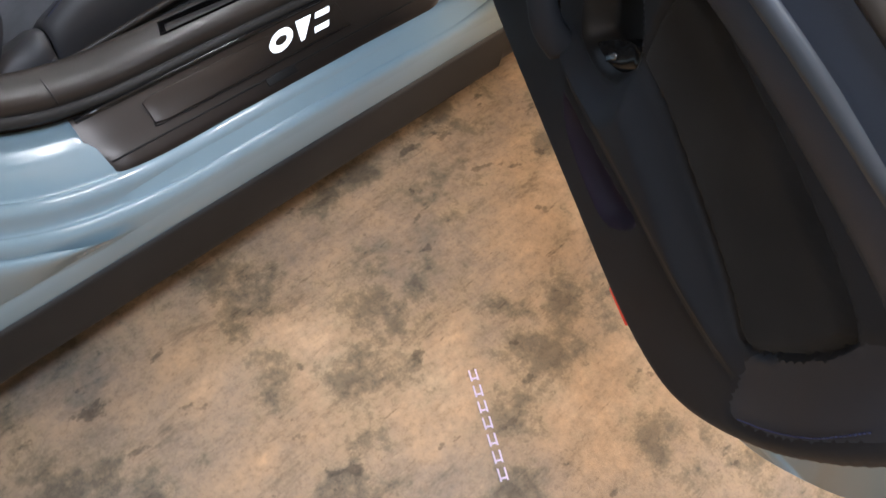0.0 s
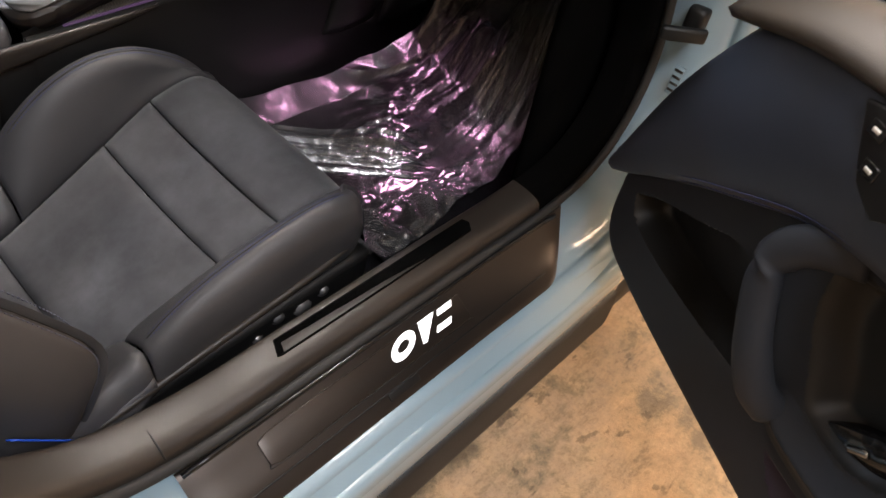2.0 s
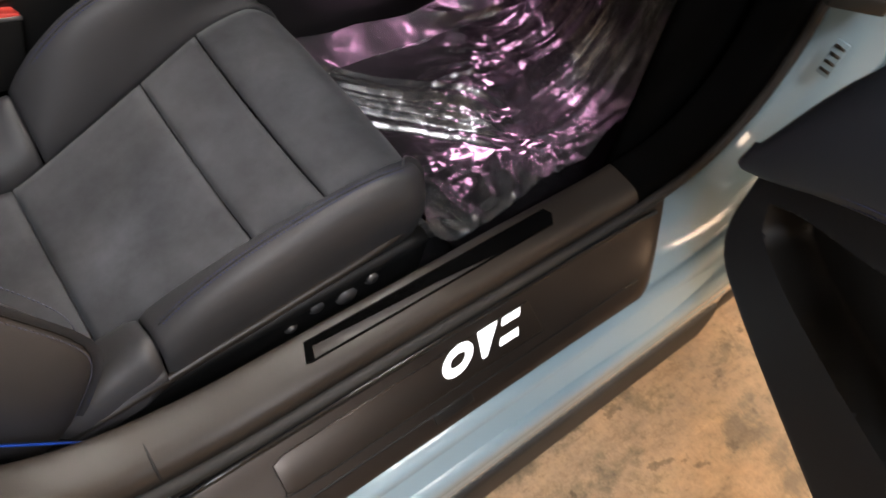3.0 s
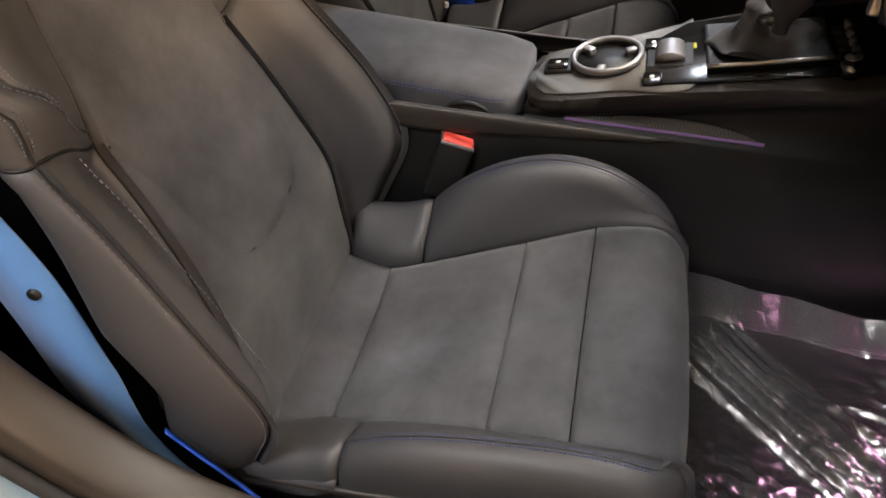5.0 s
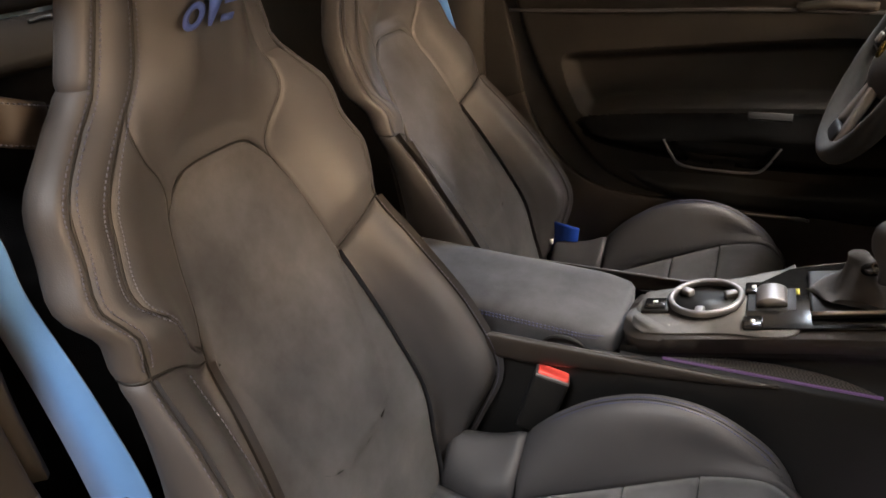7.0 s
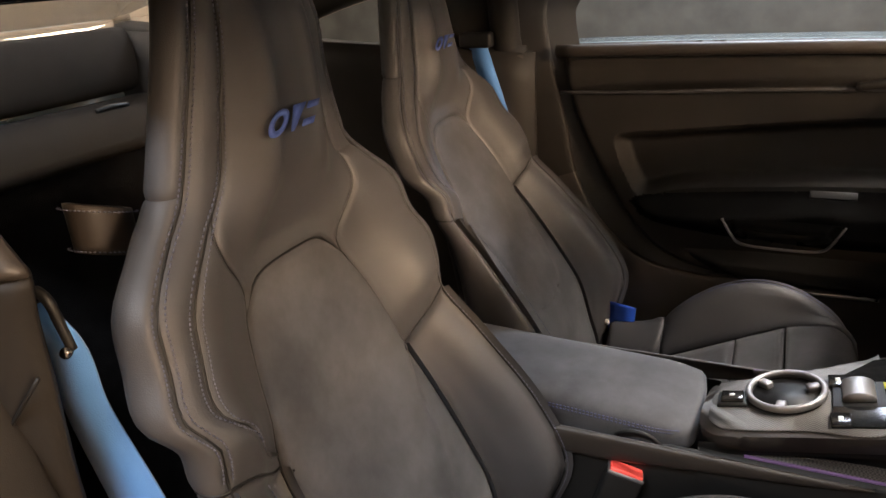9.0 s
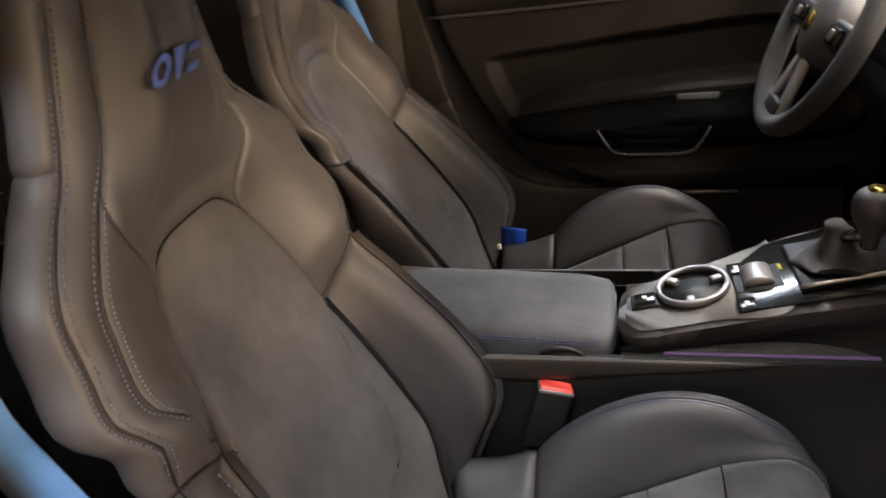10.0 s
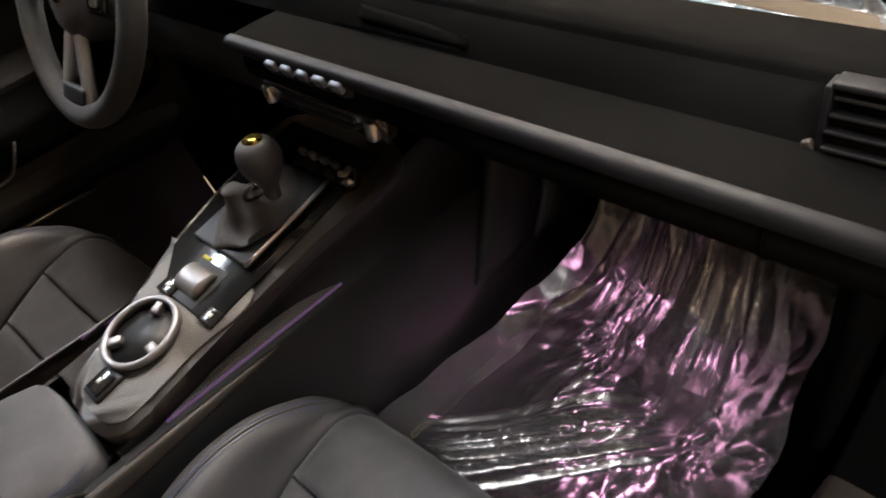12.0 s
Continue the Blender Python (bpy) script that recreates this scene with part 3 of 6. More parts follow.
    # roof skin and liner
    def roof(u, v, drop):
        x = 0.42 - 1.35 * u
        y = -0.60 + 1.20 * v
        z = 1.285 - drop - 0.10 * ((x + 0.2) / 0.7) ** 2 * (1 if x > -0.2 else 0.75) - 0.055 * abs(2 * v - 1) ** 2.5
        return (x, y, z)
    part("roof", patch(lambda u, v: roof(u, v, 0), 20, 16, 0.004), PAINT, car, "pale blue painted roof")
    part("headliner", patch(lambda u, v: roof(u, v, 0.022), 20, 16, 0.004), LINER, car, "dark headliner")
    for side in (-1, 1):
        pts = [(0.43, side * 0.60, 1.14), (0.62, side * 0.66, 1.02), (0.82, side * 0.71, 0.87), (0.98, side * 0.735, 0.74)]
        part("windscreen_pillar", tube(pts, 0.034, 10, 16), TRIM, car, "dark windscreen pillar")
        part("roof_rail", tube([(0.43, side * 0.60, 1.145), (0.1, side * 0.60, 1.205), (-0.3, side * 0.60, 1.195), (-0.7, side * 0.57, 1.12), (-0.95, side * 0.52, 1.04)], 0.03, 10, 20), TRIM, car, "dark roof rail")
    ws = lambda u, v: (0.46 + 0.52 * u, (-0.60 - 0.11 * u) * (1 - 2 * v), 1.165 - 0.42 * u + 0.03 * (1 - (2 * v - 1) ** 2))
    pane = part("windscreen", patch(ws, 8, 12, 0.004), CLEAR, car, "clear windscreen")
    pane.visible_shadow = False
    cowl = lambda u, v: (0.95 + 0.16 * u, -0.74 + 1.48 * v, 0.735 - 0.09 * u)
    part("cowl", patch(cowl, 4, 12, 0.012), DARK, car, "black cowl below the windscreen")
    bonnet = lambda u, v: (1.10 + 1.1 * u, -0.72 + 1.44 * v, 0.64 - 0.16 * u ** 1.4 + 0.02 * (1 - (2 * v - 1) ** 2))
    for side in (-1, 1):
        fender = lambda u, v, s=side: (0.955 + 1.25 * u, s * (0.72 + 0.20 * math.sin(min(1.0, 2.2 * v) * math.pi / 2) - 0.03 * v * v), 0.645 - 0.16 * u ** 1.4 + 0.06 * math.sin(math.pi * min(1.0, 2.5 * v)) - 0.46 * max(0.0, v - 0.12))
        part("front_fender", patch(fender, 14, 20, 0.006), PAINT, car, "pale blue front fender")
        part("firewall_side", patch(lambda u, v, s=side: (0.965, s * (0.66 + 0.22 * u), 0.18 + 0.50 * v), 4, 6, 0.01), RUBBER, car)
    # rear body and wheels
    for side in (-1, 1):
        flank = lambda u, v, s=side: (-0.93 - 1.02 * u, s * (0.895 + 0.05 * math.sin(math.pi * u) * math.sin(math.pi * v) - 0.33 * max(0.0, (v - 0.72) / 0.28) ** 1.6 - 0.10 * u ** 3), 0.20 + 0.80 * v - 0.20 * u ** 2 * v)
        part("rear_flank", patch(flank, 18, 20, 0.006), PAINT, car, "pale blue rear flank")
        for wx in (1.36, -1.10):
            hub = [(0.30, -0.11), (0.325, -0.09), (0.335, -0.05), (0.335, 0.05), (0.325, 0.09), (0.30, 0.11), (0.235, 0.112), (0.225, 0.09), (0.225, -0.09), (0.235, -0.112)]
            tyre = part("tyre", loft([[(wx + r * math.cos(a), side * 0.775 + d, 0.335 + r * math.sin(a)) for r, d in hub] for a in [2 * math.pi * k / 48 for k in range(49)]], True, False), RUBBER, car, "black rubber tyre")
            part("rim", disc((wx, side * 0.80, 0.335), (0, 1, 0), 0.222, 0.12, 40, 0.01), CHROME, tyre, "dark metal rim")
    deck = lambda u, v: (-1.46 - 0.51 * u, (-0.60 - 0.10 * u) * (1 - 2 * v), 1.050 - 0.25 * u ** 1.3)
    part("rear_deck", patch(deck, 10, 10, 0.006), PAINT, car, "pale blue rear deck")
    part("tail_panel", patch(lambda u, v: (-1.96 - 0.02 * math.sin(math.pi * v), -0.80 + 1.60 * u, 0.22 + 0.58 * v), 10, 8, 0.006), PAINT, car, "pale blue tail panel")
    part("bonnet", patch(bonnet, 12, 12, 0.006), PAINT, car, "pale blue bonnet")
    return car


CAR = body_shell()


# sill plates on both sides
def sill_plate(side):
    sp = thing("sill_plate", (0, 0, 0), "dark brushed sill plate with a lit white badge" if side < 0 else "dark sill plate of the driver's side", "sill plate", "door sill plates")
    prof = [(0.756, -0.038), (0.762, -0.030), (0.775, -0.036), (0.790, -0.045), (0.806, -0.054), (0.822, -0.063), (0.834, -0.072), (0.843, -0.080), (0.847, -0.088)]
    body = [tuple(p) for p in spline(prof, 18)]
    rings = []
    for x in np.linspace(-0.006, 0.735, 60):
        e = min(1.0, (x + 0.006) / 0.03, (0.737 - x) / 0.05)
        rings.append([(x - 0.085 * (y - 0.757) / 0.09 * max(0.0, (x - 0.45) / 0.287), side * (0.756 + (y - 0.756) * (0.80 + 0.20 * max(0, e) ** 0.5)), 0.394 + h - 0.0005) for y, h in body])
    part("plate", loft(rings, False), PLATE, sp)
    part("inner_rail", tube([(x, side * (0.7675 + 0.004 * max(0.0, (x - 0.55) / 0.15)), 0.3625) for x in np.linspace(0.0, 0.70, 20)], 0.0042, 8), GLOSS, sp, "glossy black inner rail")
    part("outer_groove", tube([(x, side * 0.8285, 0.3262) for x in np.linspace(0.01, 0.62, 20)], 0.0016, 6), DARK, sp)
    if side < 0:
        # raised badge field and its lit badge, tilted with the plate
        tilt = Matrix.Rotation(radians(29.5), 4, "X")
        at = Matrix.Translation((0.275, -0.7985, 0.3465)) @ tilt
        field = [(-0.185, -0.017), (-0.17, -0.021), (0.175, -0.021), (0.175, 0.020), (-0.17, 0.020), (-0.185, 0.015)]
        part("badge_field", slab(field, 0.0025, at, 0.0012), PLATE, sp, "slightly raised brushed field")
        part("field_groove", tube([at @ Vector((-0.186, -0.016, 0.0012)), at @ Vector((-0.170, -0.0225, 0.0012)), at @ Vector((0.0, -0.0225, 0.0012)), at @ Vector((0.176, -0.0225, 0.0012))], 0.0009, 6, 20), DARK, sp)
        part("badge", badge_shapes(0.125, 0.030, at @ Matrix.Translation((0.093, 0.005, 0.0026))), WHITE_LIGHT, sp, "glowing white model badge as plain shapes")
        part("clip_slot", slab([(-0.028, -0.006), (0.028, -0.006), (0.028, 0.006), (-0.028, 0.006)], 0.0016, Matrix.Translation((0.298, -0.8335, 0.3225)) @ Matrix.Rotation(radians(42), 4, "X"), 0.001), DARK, sp, "dark recessed slot")
    return sp


def badge_shapes(length, height, m):
    """Slanted plain shapes in a row: an oval ring, a wedge, two blocks."""
    bm = bmesh.new()
    def lean(x, y):
        return Vector((x + y * 0.75, y, 0))
    def bar(poly):
        lo = [bm.verts.new(m @ (lean(*p) + Vector((0, 0, 0.0002)))) for p in poly]
        hi = [bm.verts.new(m @ (lean(*p) + Vector((0, 0, 0.0016)))) for p in poly]
        bm.faces.new(hi)
        for k in range(len(poly)):
            j = (k + 1) % len(poly)
            bm.faces.new((lo[k], lo[j], hi[j], hi[k]))
    def oval(cx, cy, rx, ry, w, n=36):
        loops = []
        for h in (0.0002, 0.0016):
            for g in (0.0, w):
                loops.append([bm.verts.new(m @ (lean(cx + (rx - g) * math.cos(q), cy + (ry - 0.8 * g) * math.sin(q)) + Vector((0, 0, h)))) for q in [2 * math.pi * k / n for k in range(n)]])
        for a, b in ((0, 2), (2, 3), (3, 1)):
            for k in range(n):
                j = (k + 1) % n
                bm.faces.new((loops[a][k], loops[a][j], loops[b][j], loops[b][k]))
    L, H = length, height
    oval(-0.32 * L, 0, 0.18 * L, 0.50 * H, 0.085 * L)
    bar([(-0.10 * L, 0.5 * H), (0.15 * L, 0.5 * H), (0.055 * L, -0.5 * H), (0.0, -0.5 * H)])
    bar([(0.22 * L, 0.20 * H), (0.45 * L, 0.20 * H), (0.45 * L, 0.46 * H), (0.22 * L, 0.46 * H)])
    bar([(0.22 * L, -0.46 * H), (0.45 * L, -0.46 * H), (0.45 * L, -0.20 * H), (0.22 * L, -0.20 * H)])
    return bm


sill_plate(-1)
sill_plate(1)

# slots in the sill trim, their shade laid on as flat black plates, and the strip of metal on the far side
for side in (-1, 1):
    slot = thing("sill_slot", (0, 0, 0), "sill trim slot, its shade a flat black plate", "slot", "sill slots")
    part("recess", slab([(0.170, -0.012), (0.176, -0.014), (0.535, -0.014), (0.545, 0.0), (0.54, 0.012), (0.18, 0.012)], 0.003, Matrix.Translation((0, side * 0.7095, 0.3915)), 0.001), VOID, slot)
    # paler plate on the black one marks where light reaches into the slot
    part("inner_face", slab([(0.180, -0.0125), (0.44, -0.0125), (0.36, -0.006), (0.186, 0.002)] if side < 0 else [(0.18, 0.004), (0.2, -0.002), (0.44, 0.010), (0.18, 0.010)], 0.002, Matrix.Translation((0, side * 0.7095, 0.3930)), 0.0008), TRIM, slot, "trim-coloured plate for the slot's lit inner face")
    part("trim_joint", tube([(-0.004, side * 0.688, 0.4005), (-0.005, side * 0.715, 0.4025), (-0.006, side * 0.740, 0.4000), (-0.006, side * 0.750, 0.385)], 0.0014, 6, 12), RUBBER, slot, "thin joint in the trim")


# ---- the open passenger door ----
DOOR = Matrix(((-0.510, 0, -0.860, 0.644), (-0.860, 0, 0.510, -0.935), (0, 1, 0, 0), (0, 0, 0, 1)))


def passenger_door():
    """Door frame: first axis along the door from its hinge, second up, third towards the cabin."""
    d = thing("car_door", (0.70, -0.86, 0.40), "open passenger door with black and dark blue leather inner panel", "car door", "car doors")
    m = Matrix.Translation((-0.70, 0.86, -0.40)) @ DOOR
    def at(u, z, n=0.0):
        return m @ Vector((u, z, n))
    outline = [(-0.095, 0.53), (-0.090, 0.45), (-0.055, 0.405), (0.02, 0.392), (0.16, 0.388), (0.44, 0.390), (0.60, 0.392), (0.70, 0.409), (0.763, 0.442), (0.818, 0.505), (0.864, 0.585), (0.900, 0.690), (0.918, 0.83), (0.91, 0.92), (0.70, 0.945), (0.35, 0.945), (0.16, 0.925), (0.055, 0.875), (-0.03, 0.70)]
    skin = [(u + (0.040 if u > 0.3 else -0.01), z + (-0.024 if z < 0.6 else 0.0)) for u, z in outline]
    part("outer_skin", slab(skin, 0.085, m @ Matrix.Translation((0, 0, -0.155)), 0.02, 120, 3), PAINT, d, "pale blue painted outer skin")
    # padded upper panel above the stitched curve
    seam = spline([(-0.088, 0.540), (0.045, 0.638), (0.145, 0.703), (0.225, 0.750), (0.30, 0.774), (0.40, 0.788), (0.58, 0.803), (0.78, 0.795), (0.872, 0.775)], 61)
    top = spline([(-0.072, 0.60), (-0.005, 0.765), (0.065, 0.872), (0.16, 0.905), (0.30, 0.915), (0.50, 0.915), (0.70, 0.912), (0.84, 0.90), (0.90, 0.86)], 61)
    def upper(u, v):
        k = min(int(u * 60), 59)
        f = u * 60 - k
        a = seam[k] * (1 - f) + seam[k + 1] * f
        b = top[k] * (1 - f) + top[k + 1] * f
        p = a * (1 - v) + b * v
        return at(p[0], p[1], 0.012 + 0.030 * math.sin(math.pi * min(1, 0.12 + 0.75 * v)))
    part("upper_pad", patch(upper, 60, 14, 0.03, 0.010, 0.12, at(0.4, 0.8, -0.1)), NAVY, d, "dark blue leather upper pad")
    for off, cnt in ((0.006, 150), (0.013, 150)):
        stitches("seam_stitching", [at(p[0] - 0.3 * off, p[1] + off, 0.031 + off * 0.6) for p in seam[1:60:3]], cnt, d, THREAD, 0.0009)
    # belt rail and window
    ledge_line = spline([(0.02, 0.885), (0.16, 0.925), (0.35, 0.942), (0.60, 0.943), (0.90, 0.92)], 31)
    def belt_top(u, v):
        k = min(int(u * 30), 29)
        q = ledge_line[k] + (ledge_line[k + 1] - ledge_line[k]) * (u * 30 - k)
        return at(q[0], q[1] - 0.025 * (1 - v) ** 2 + 0.006 * math.sin(math.pi * v), 0.052 - 0.085 * v)
    part("belt_rail", patch(belt_top, 30, 10, 0.012, 0.003, 0.15, at(0.4, 0.7, -0.02)), RAIL, d, "soft brown-grey belt rail")
    part("window_rubber", tube([at(0.05, 0.905, -0.036), at(0.16, 0.935, -0.036), at(0.35, 0.952, -0.036), at(0.60, 0.953, -0.036), at(0.90, 0.930, -0.036)], 0.007, 8, 30), RUBBER, d, "black window rubber")
    part("bright_strip", tube([at(0.06, 0.910, -0.046), at(0.18, 0.942, -0.046), at(0.40, 0.957, -0.046), at(0.70, 0.955, -0.046), at(0.90, 0.935, -0.046)], 0.004, 8, 30), CHROME, d, "thin bright strip")
    pane = part("window_pane", slab([(0.08, 0.90), (0.92, 0.90), (0.90, 0.95), (0.55, 0.985), (0.30, 0.985), (0.16, 0.96)], 0.004, m @ Matrix.Translation((0, 0, -0.058)), 0), CLEAR, d, "clear frameless side window")
    pane.visible_shadow = False
    # one moulded panel: speaker pocket, handle recess, armrest, suede insert, storage pocket tinted with its purple
    # glow
    pocket = [(-0.042, 0.535), (-0.020, 0.503), (0.04, 0.495), (0.11, 0.500), (0.20, 0.512), (0.282, 0.530), (0.277, 0.553), (0.250, 0.583), (0.208, 0.622), (0.157, 0.642), (0.08, 0.606), (0.0, 0.565)]
    recess = [(0.262, 0.738), (0.272, 0.68), (0.305, 0.628), (0.338, 0.585), (0.395, 0.586), (0.436, 0.608), (0.456, 0.648), (0.436, 0.690), (0.380, 0.735), (0.32, 0.754)]
    armrest = [(0.285, 0.528), (0.34, 0.512), (0.43, 0.518), (0.54, 0.528), (0.66, 0.536), (0.772, 0.562), (0.755, 0.600), (0.70, 0.620), (0.60, 0.643), (0.50, 0.656), (0.455, 0.645), (0.43, 0.600), (0.39, 0.578), (0.34, 0.580), (0.30, 0.575)]
    insert = [(0.458, 0.662), (0.52, 0.658), (0.61, 0.643), (0.70, 0.622), (0.757, 0.604), (0.785, 0.645), (0.806, 0.700), (0.795, 0.728), (0.692, 0.752), (0.583, 0.763), (0.48, 0.770), (0.455, 0.72)]
    rear = [(0.778, 0.566), (0.797, 0.534), (0.822, 0.562), (0.845, 0.605), (0.866, 0.662), (0.878, 0.715), (0.850, 0.742), (0.826, 0.744), (0.814, 0.722), (0.810, 0.69), (0.790, 0.642), (0.768, 0.605)]
    glow = [(0.335, 0.498), (0.352, 0.478), (0.385, 0.460), (0.465, 0.452), (0.530, 0.464), (0.570, 0.520), (0.51, 0.517), (0.435, 0.506)]
    relief(d, ("inner_panel", DOOR_BLACK, "smooth black moulded door panel", outline),
           [("speaker_pocket", DARK, "deep black speaker pocket", pocket, -0.050, 0.016, 0.0),
            ("handle_recess", DARK, "dark recess behind the handle", recess, -0.034, 0.030, 0.0),
            ("armrest", DOOR_BLACK, "smooth black armrest", armrest, 0.024, 0.050, 0.001),
            ("suede_insert", DOOR_SUEDE, "black suede insert", insert, 0.003, 0.012, 0.008),
            ("rear_pad", NAVY, "dark blue leather rear pad", rear, -0.003, 0.007, 0.002),
            ("storage_pocket", POCKET, "purple lit lower storage pocket", glow, -0.022, 0.020, 0.0)], 0.0045, lambda u, z, n: at(u, z, n + 0.004))
    part("panel_core", slab(outline, 0.02, m @ Matrix.Translation((0, 0, -0.090)), 0.004, 80), DARK, d)
    part("speaker_badge", slab([(-0.020, -0.005), (0.020, -0.005), (0.020, 0.005), (-0.020, 0.005)], 0.003, m @ Matrix.Translation((0.020, 0.562, -0.030)) @ Matrix.Rotation(radians(28), 4, "Z"), 0.001), SILVER, d, "small bright speaker badge")
    part("pull_handle", tube([at(0.285, 0.762, 0.004), at(0.252, 0.748, 0.026), at(0.232, 0.726, 0.038), at(0.230, 0.692, 0.043), at(0.248, 0.652, 0.045), at(0.272, 0.612, 0.044), at(0.295, 0.574, 0.034), at(0.312, 0.545, 0.010)], 0.0165, 18, 44, None, 1.35), DOOR_BLACK, d, "black leather pull handle")
    part("switch_pod", slab([(0.350, 0.590), (0.384, 0.572), (0.420, 0.596), (0.444, 0.640), (0.412, 0.645)], 0.022, m @ Matrix.Translation((0, 0, -0.028)), 0.006, 40), GLOSS, d, "gloss black window switch pod")
    part("window_switch", slab([(-0.012, -0.004), (0.012, -0.004), (0.012, 0.004), (-0.012, 0.004)], 0.005, m @ Matrix.Translation((0.395, 0.607, -0.007)) @ Matrix.Rotation(radians(48), 4, "Z"), 0.002), CHROME, d, "bright window switch")
    stitches("rear_stitching", [at(0.806, 0.546, 0.006), at(0.830, 0.584, 0.006), at(0.852, 0.632, 0.006), at(0.868, 0.695, 0.006)], 40, d, THREAD, 0.0009)
    part("light_strip", tube([at(0.336, 0.495, -0.004), at(0.352, 0.478, -0.006), at(0.385, 0.462, -0.008), at(0.465, 0.455, -0.008), at(0.528, 0.466, -0.006)], 0.0030, 6, 24), PURPLE_LIGHT, d, "dim purple light strip")
    part("trim_strip", tube([at(0.285, 0.895, 0.046), at(0.305, 0.868, 0.050), at(0.345, 0.848, 0.052), at(0.40, 0.849, 0.052), at(0.51, 0.858, 0.052), at(0.65, 0.861, 0.050), at(0.87, 0.850, 0.044)], 0.0075, 10, 50, None, 1.3), STRIP, d, "dark trim strip")
    # memory buttons and release lever
    part("memory_plate", slab([(0.216, 0.893), (0.245, 0.902), (0.268, 0.892), (0.307, 0.837), (0.285, 0.822), (0.252, 0.836)], 0.006, m @ Matrix.Translation((0, 0, 0.046)), 0.002), DARK, d, "dark seat memory button plate")
    for bu, bz in ((0.243, 0.882), (0.258, 0.853)):
        part("memory_button", slab([(-0.009, -0.007), (0.009, -0.007), (0.009, 0.007), (-0.009, 0.007)], 0.003, m @ Matrix.Translation((bu, bz, 0.051)), 0.001), GLOSS, d)
        part("button_mark", slab([(-0.004, -0.002), (0.004, -0.002), (0.004, 0.002), (-0.004, 0.002)], 0.0006, m @ Matrix.Translation((bu, bz, 0.0542)), 0), PRINT, d, "white print mark")
    part("release_recess", slab([(0.292, 0.895), (0.325, 0.897), (0.40, 0.870), (0.425, 0.848), (0.395, 0.838), (0.335, 0.860)], 0.004, m @ Matrix.Translation((0, 0, 0.046)), 0.001, 40), GLOSS, d, "dark door release recess")
    part("release_lever", tube([at(0.362, 0.880, 0.052), at(0.380, 0.874, 0.056), at(0.395, 0.868, 0.056), at(0.410, 0.860, 0.052)], 0.003, 8, 16, None, 0.6), SATIN, d, "bright door release lever")
    part("reflector", slab([(0.575, 0.381), (0.63, 0.384), (0.63, 0.400), (0.575, 0.396)], 0.012, m @ Matrix.Translation((0, 0, -0.020)), 0.003), RED_LENS, d, "red warning reflector, its shine put in as glow")
    return d


passenger_door()

# check strap and hinge between door and pillar
strap = thing("door_check_strap", (0.872, -0.80, 0.675), "black door check strap on the pillar", "door hinge")
part("arm", box(-0.02, -0.02, 0, 0.07, 0.012, 0.022, 0.005, Matrix.Rotation(radians(-45), 4, "Z")), DARK, strap)
part("bracket", box(0.02, 0.008, 0.004, 0.03, 0.03, 0.045, 0.008), DARK, strap)
lab = thing("pillar_label", (0.893, -0.80, 0.575), "small faded warning label on the painted pillar", "label")
part("sheet", box(0, 0, 0, 0.003, 0.018, 0.052, 0.001), PAINT, lab)
for k in range(4):
    part("print_bar", box(-0.002, 0.0, 0.018 - 0.012 * k, 0.0012, 0.014, 0.004, 0), TRIM, lab)

# the light that the door throws on the floor, put in as a row of plain glowing bars
proj = thing("light_projection", (0.255, -1.405, 0.0), "row of glowing pinkish white bars standing in for projected light", "light mark")
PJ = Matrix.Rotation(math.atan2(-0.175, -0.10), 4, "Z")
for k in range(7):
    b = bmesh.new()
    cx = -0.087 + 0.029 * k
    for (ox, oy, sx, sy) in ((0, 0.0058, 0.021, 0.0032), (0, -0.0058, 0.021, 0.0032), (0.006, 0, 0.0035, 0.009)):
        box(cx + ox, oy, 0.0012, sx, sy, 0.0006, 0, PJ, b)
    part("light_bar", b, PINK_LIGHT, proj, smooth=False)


# ---- seats ----
BACK = [(0.215, -0.085, 0.169, 0.194, -0.025), (0.30, -0.087, 0.175, 0.224, 0.013), (0.38, -0.093, 0.172, 0.244, 0.055), (0.47, -0.100, 0.167, 0.253, 0.091),
        (0.56, -0.131, 0.153, 0.250, 0.079), (0.64, -0.168, 0.142, 0.233, 0.046), (0.70, -0.200, 0.134, 0.222, 0.024), (0.75, -0.213, 0.122, 0.219, 0.032),
        (0.80, -0.232, 0.109, 0.235, 0.033), (0.85, -0.251, 0.089, 0.221, 0.033), (0.905, -0.249, 0.067, 0.210, 0.019), (0.95, -0.234, 0.053, 0.166, -0.014),
        (0.982, -0.224, 0.044, 0.136, -0.030), (1.06, -0.218, 0.038, 0.109, -0.034), (1.12, -0.222, 0.036, 0.095, -0.024), (1.17, -0.240, 0.036, 0.077, -0.012)]
RECLINE = [0.0]
BACK_FINE = np.array(spline(BACK, 400))


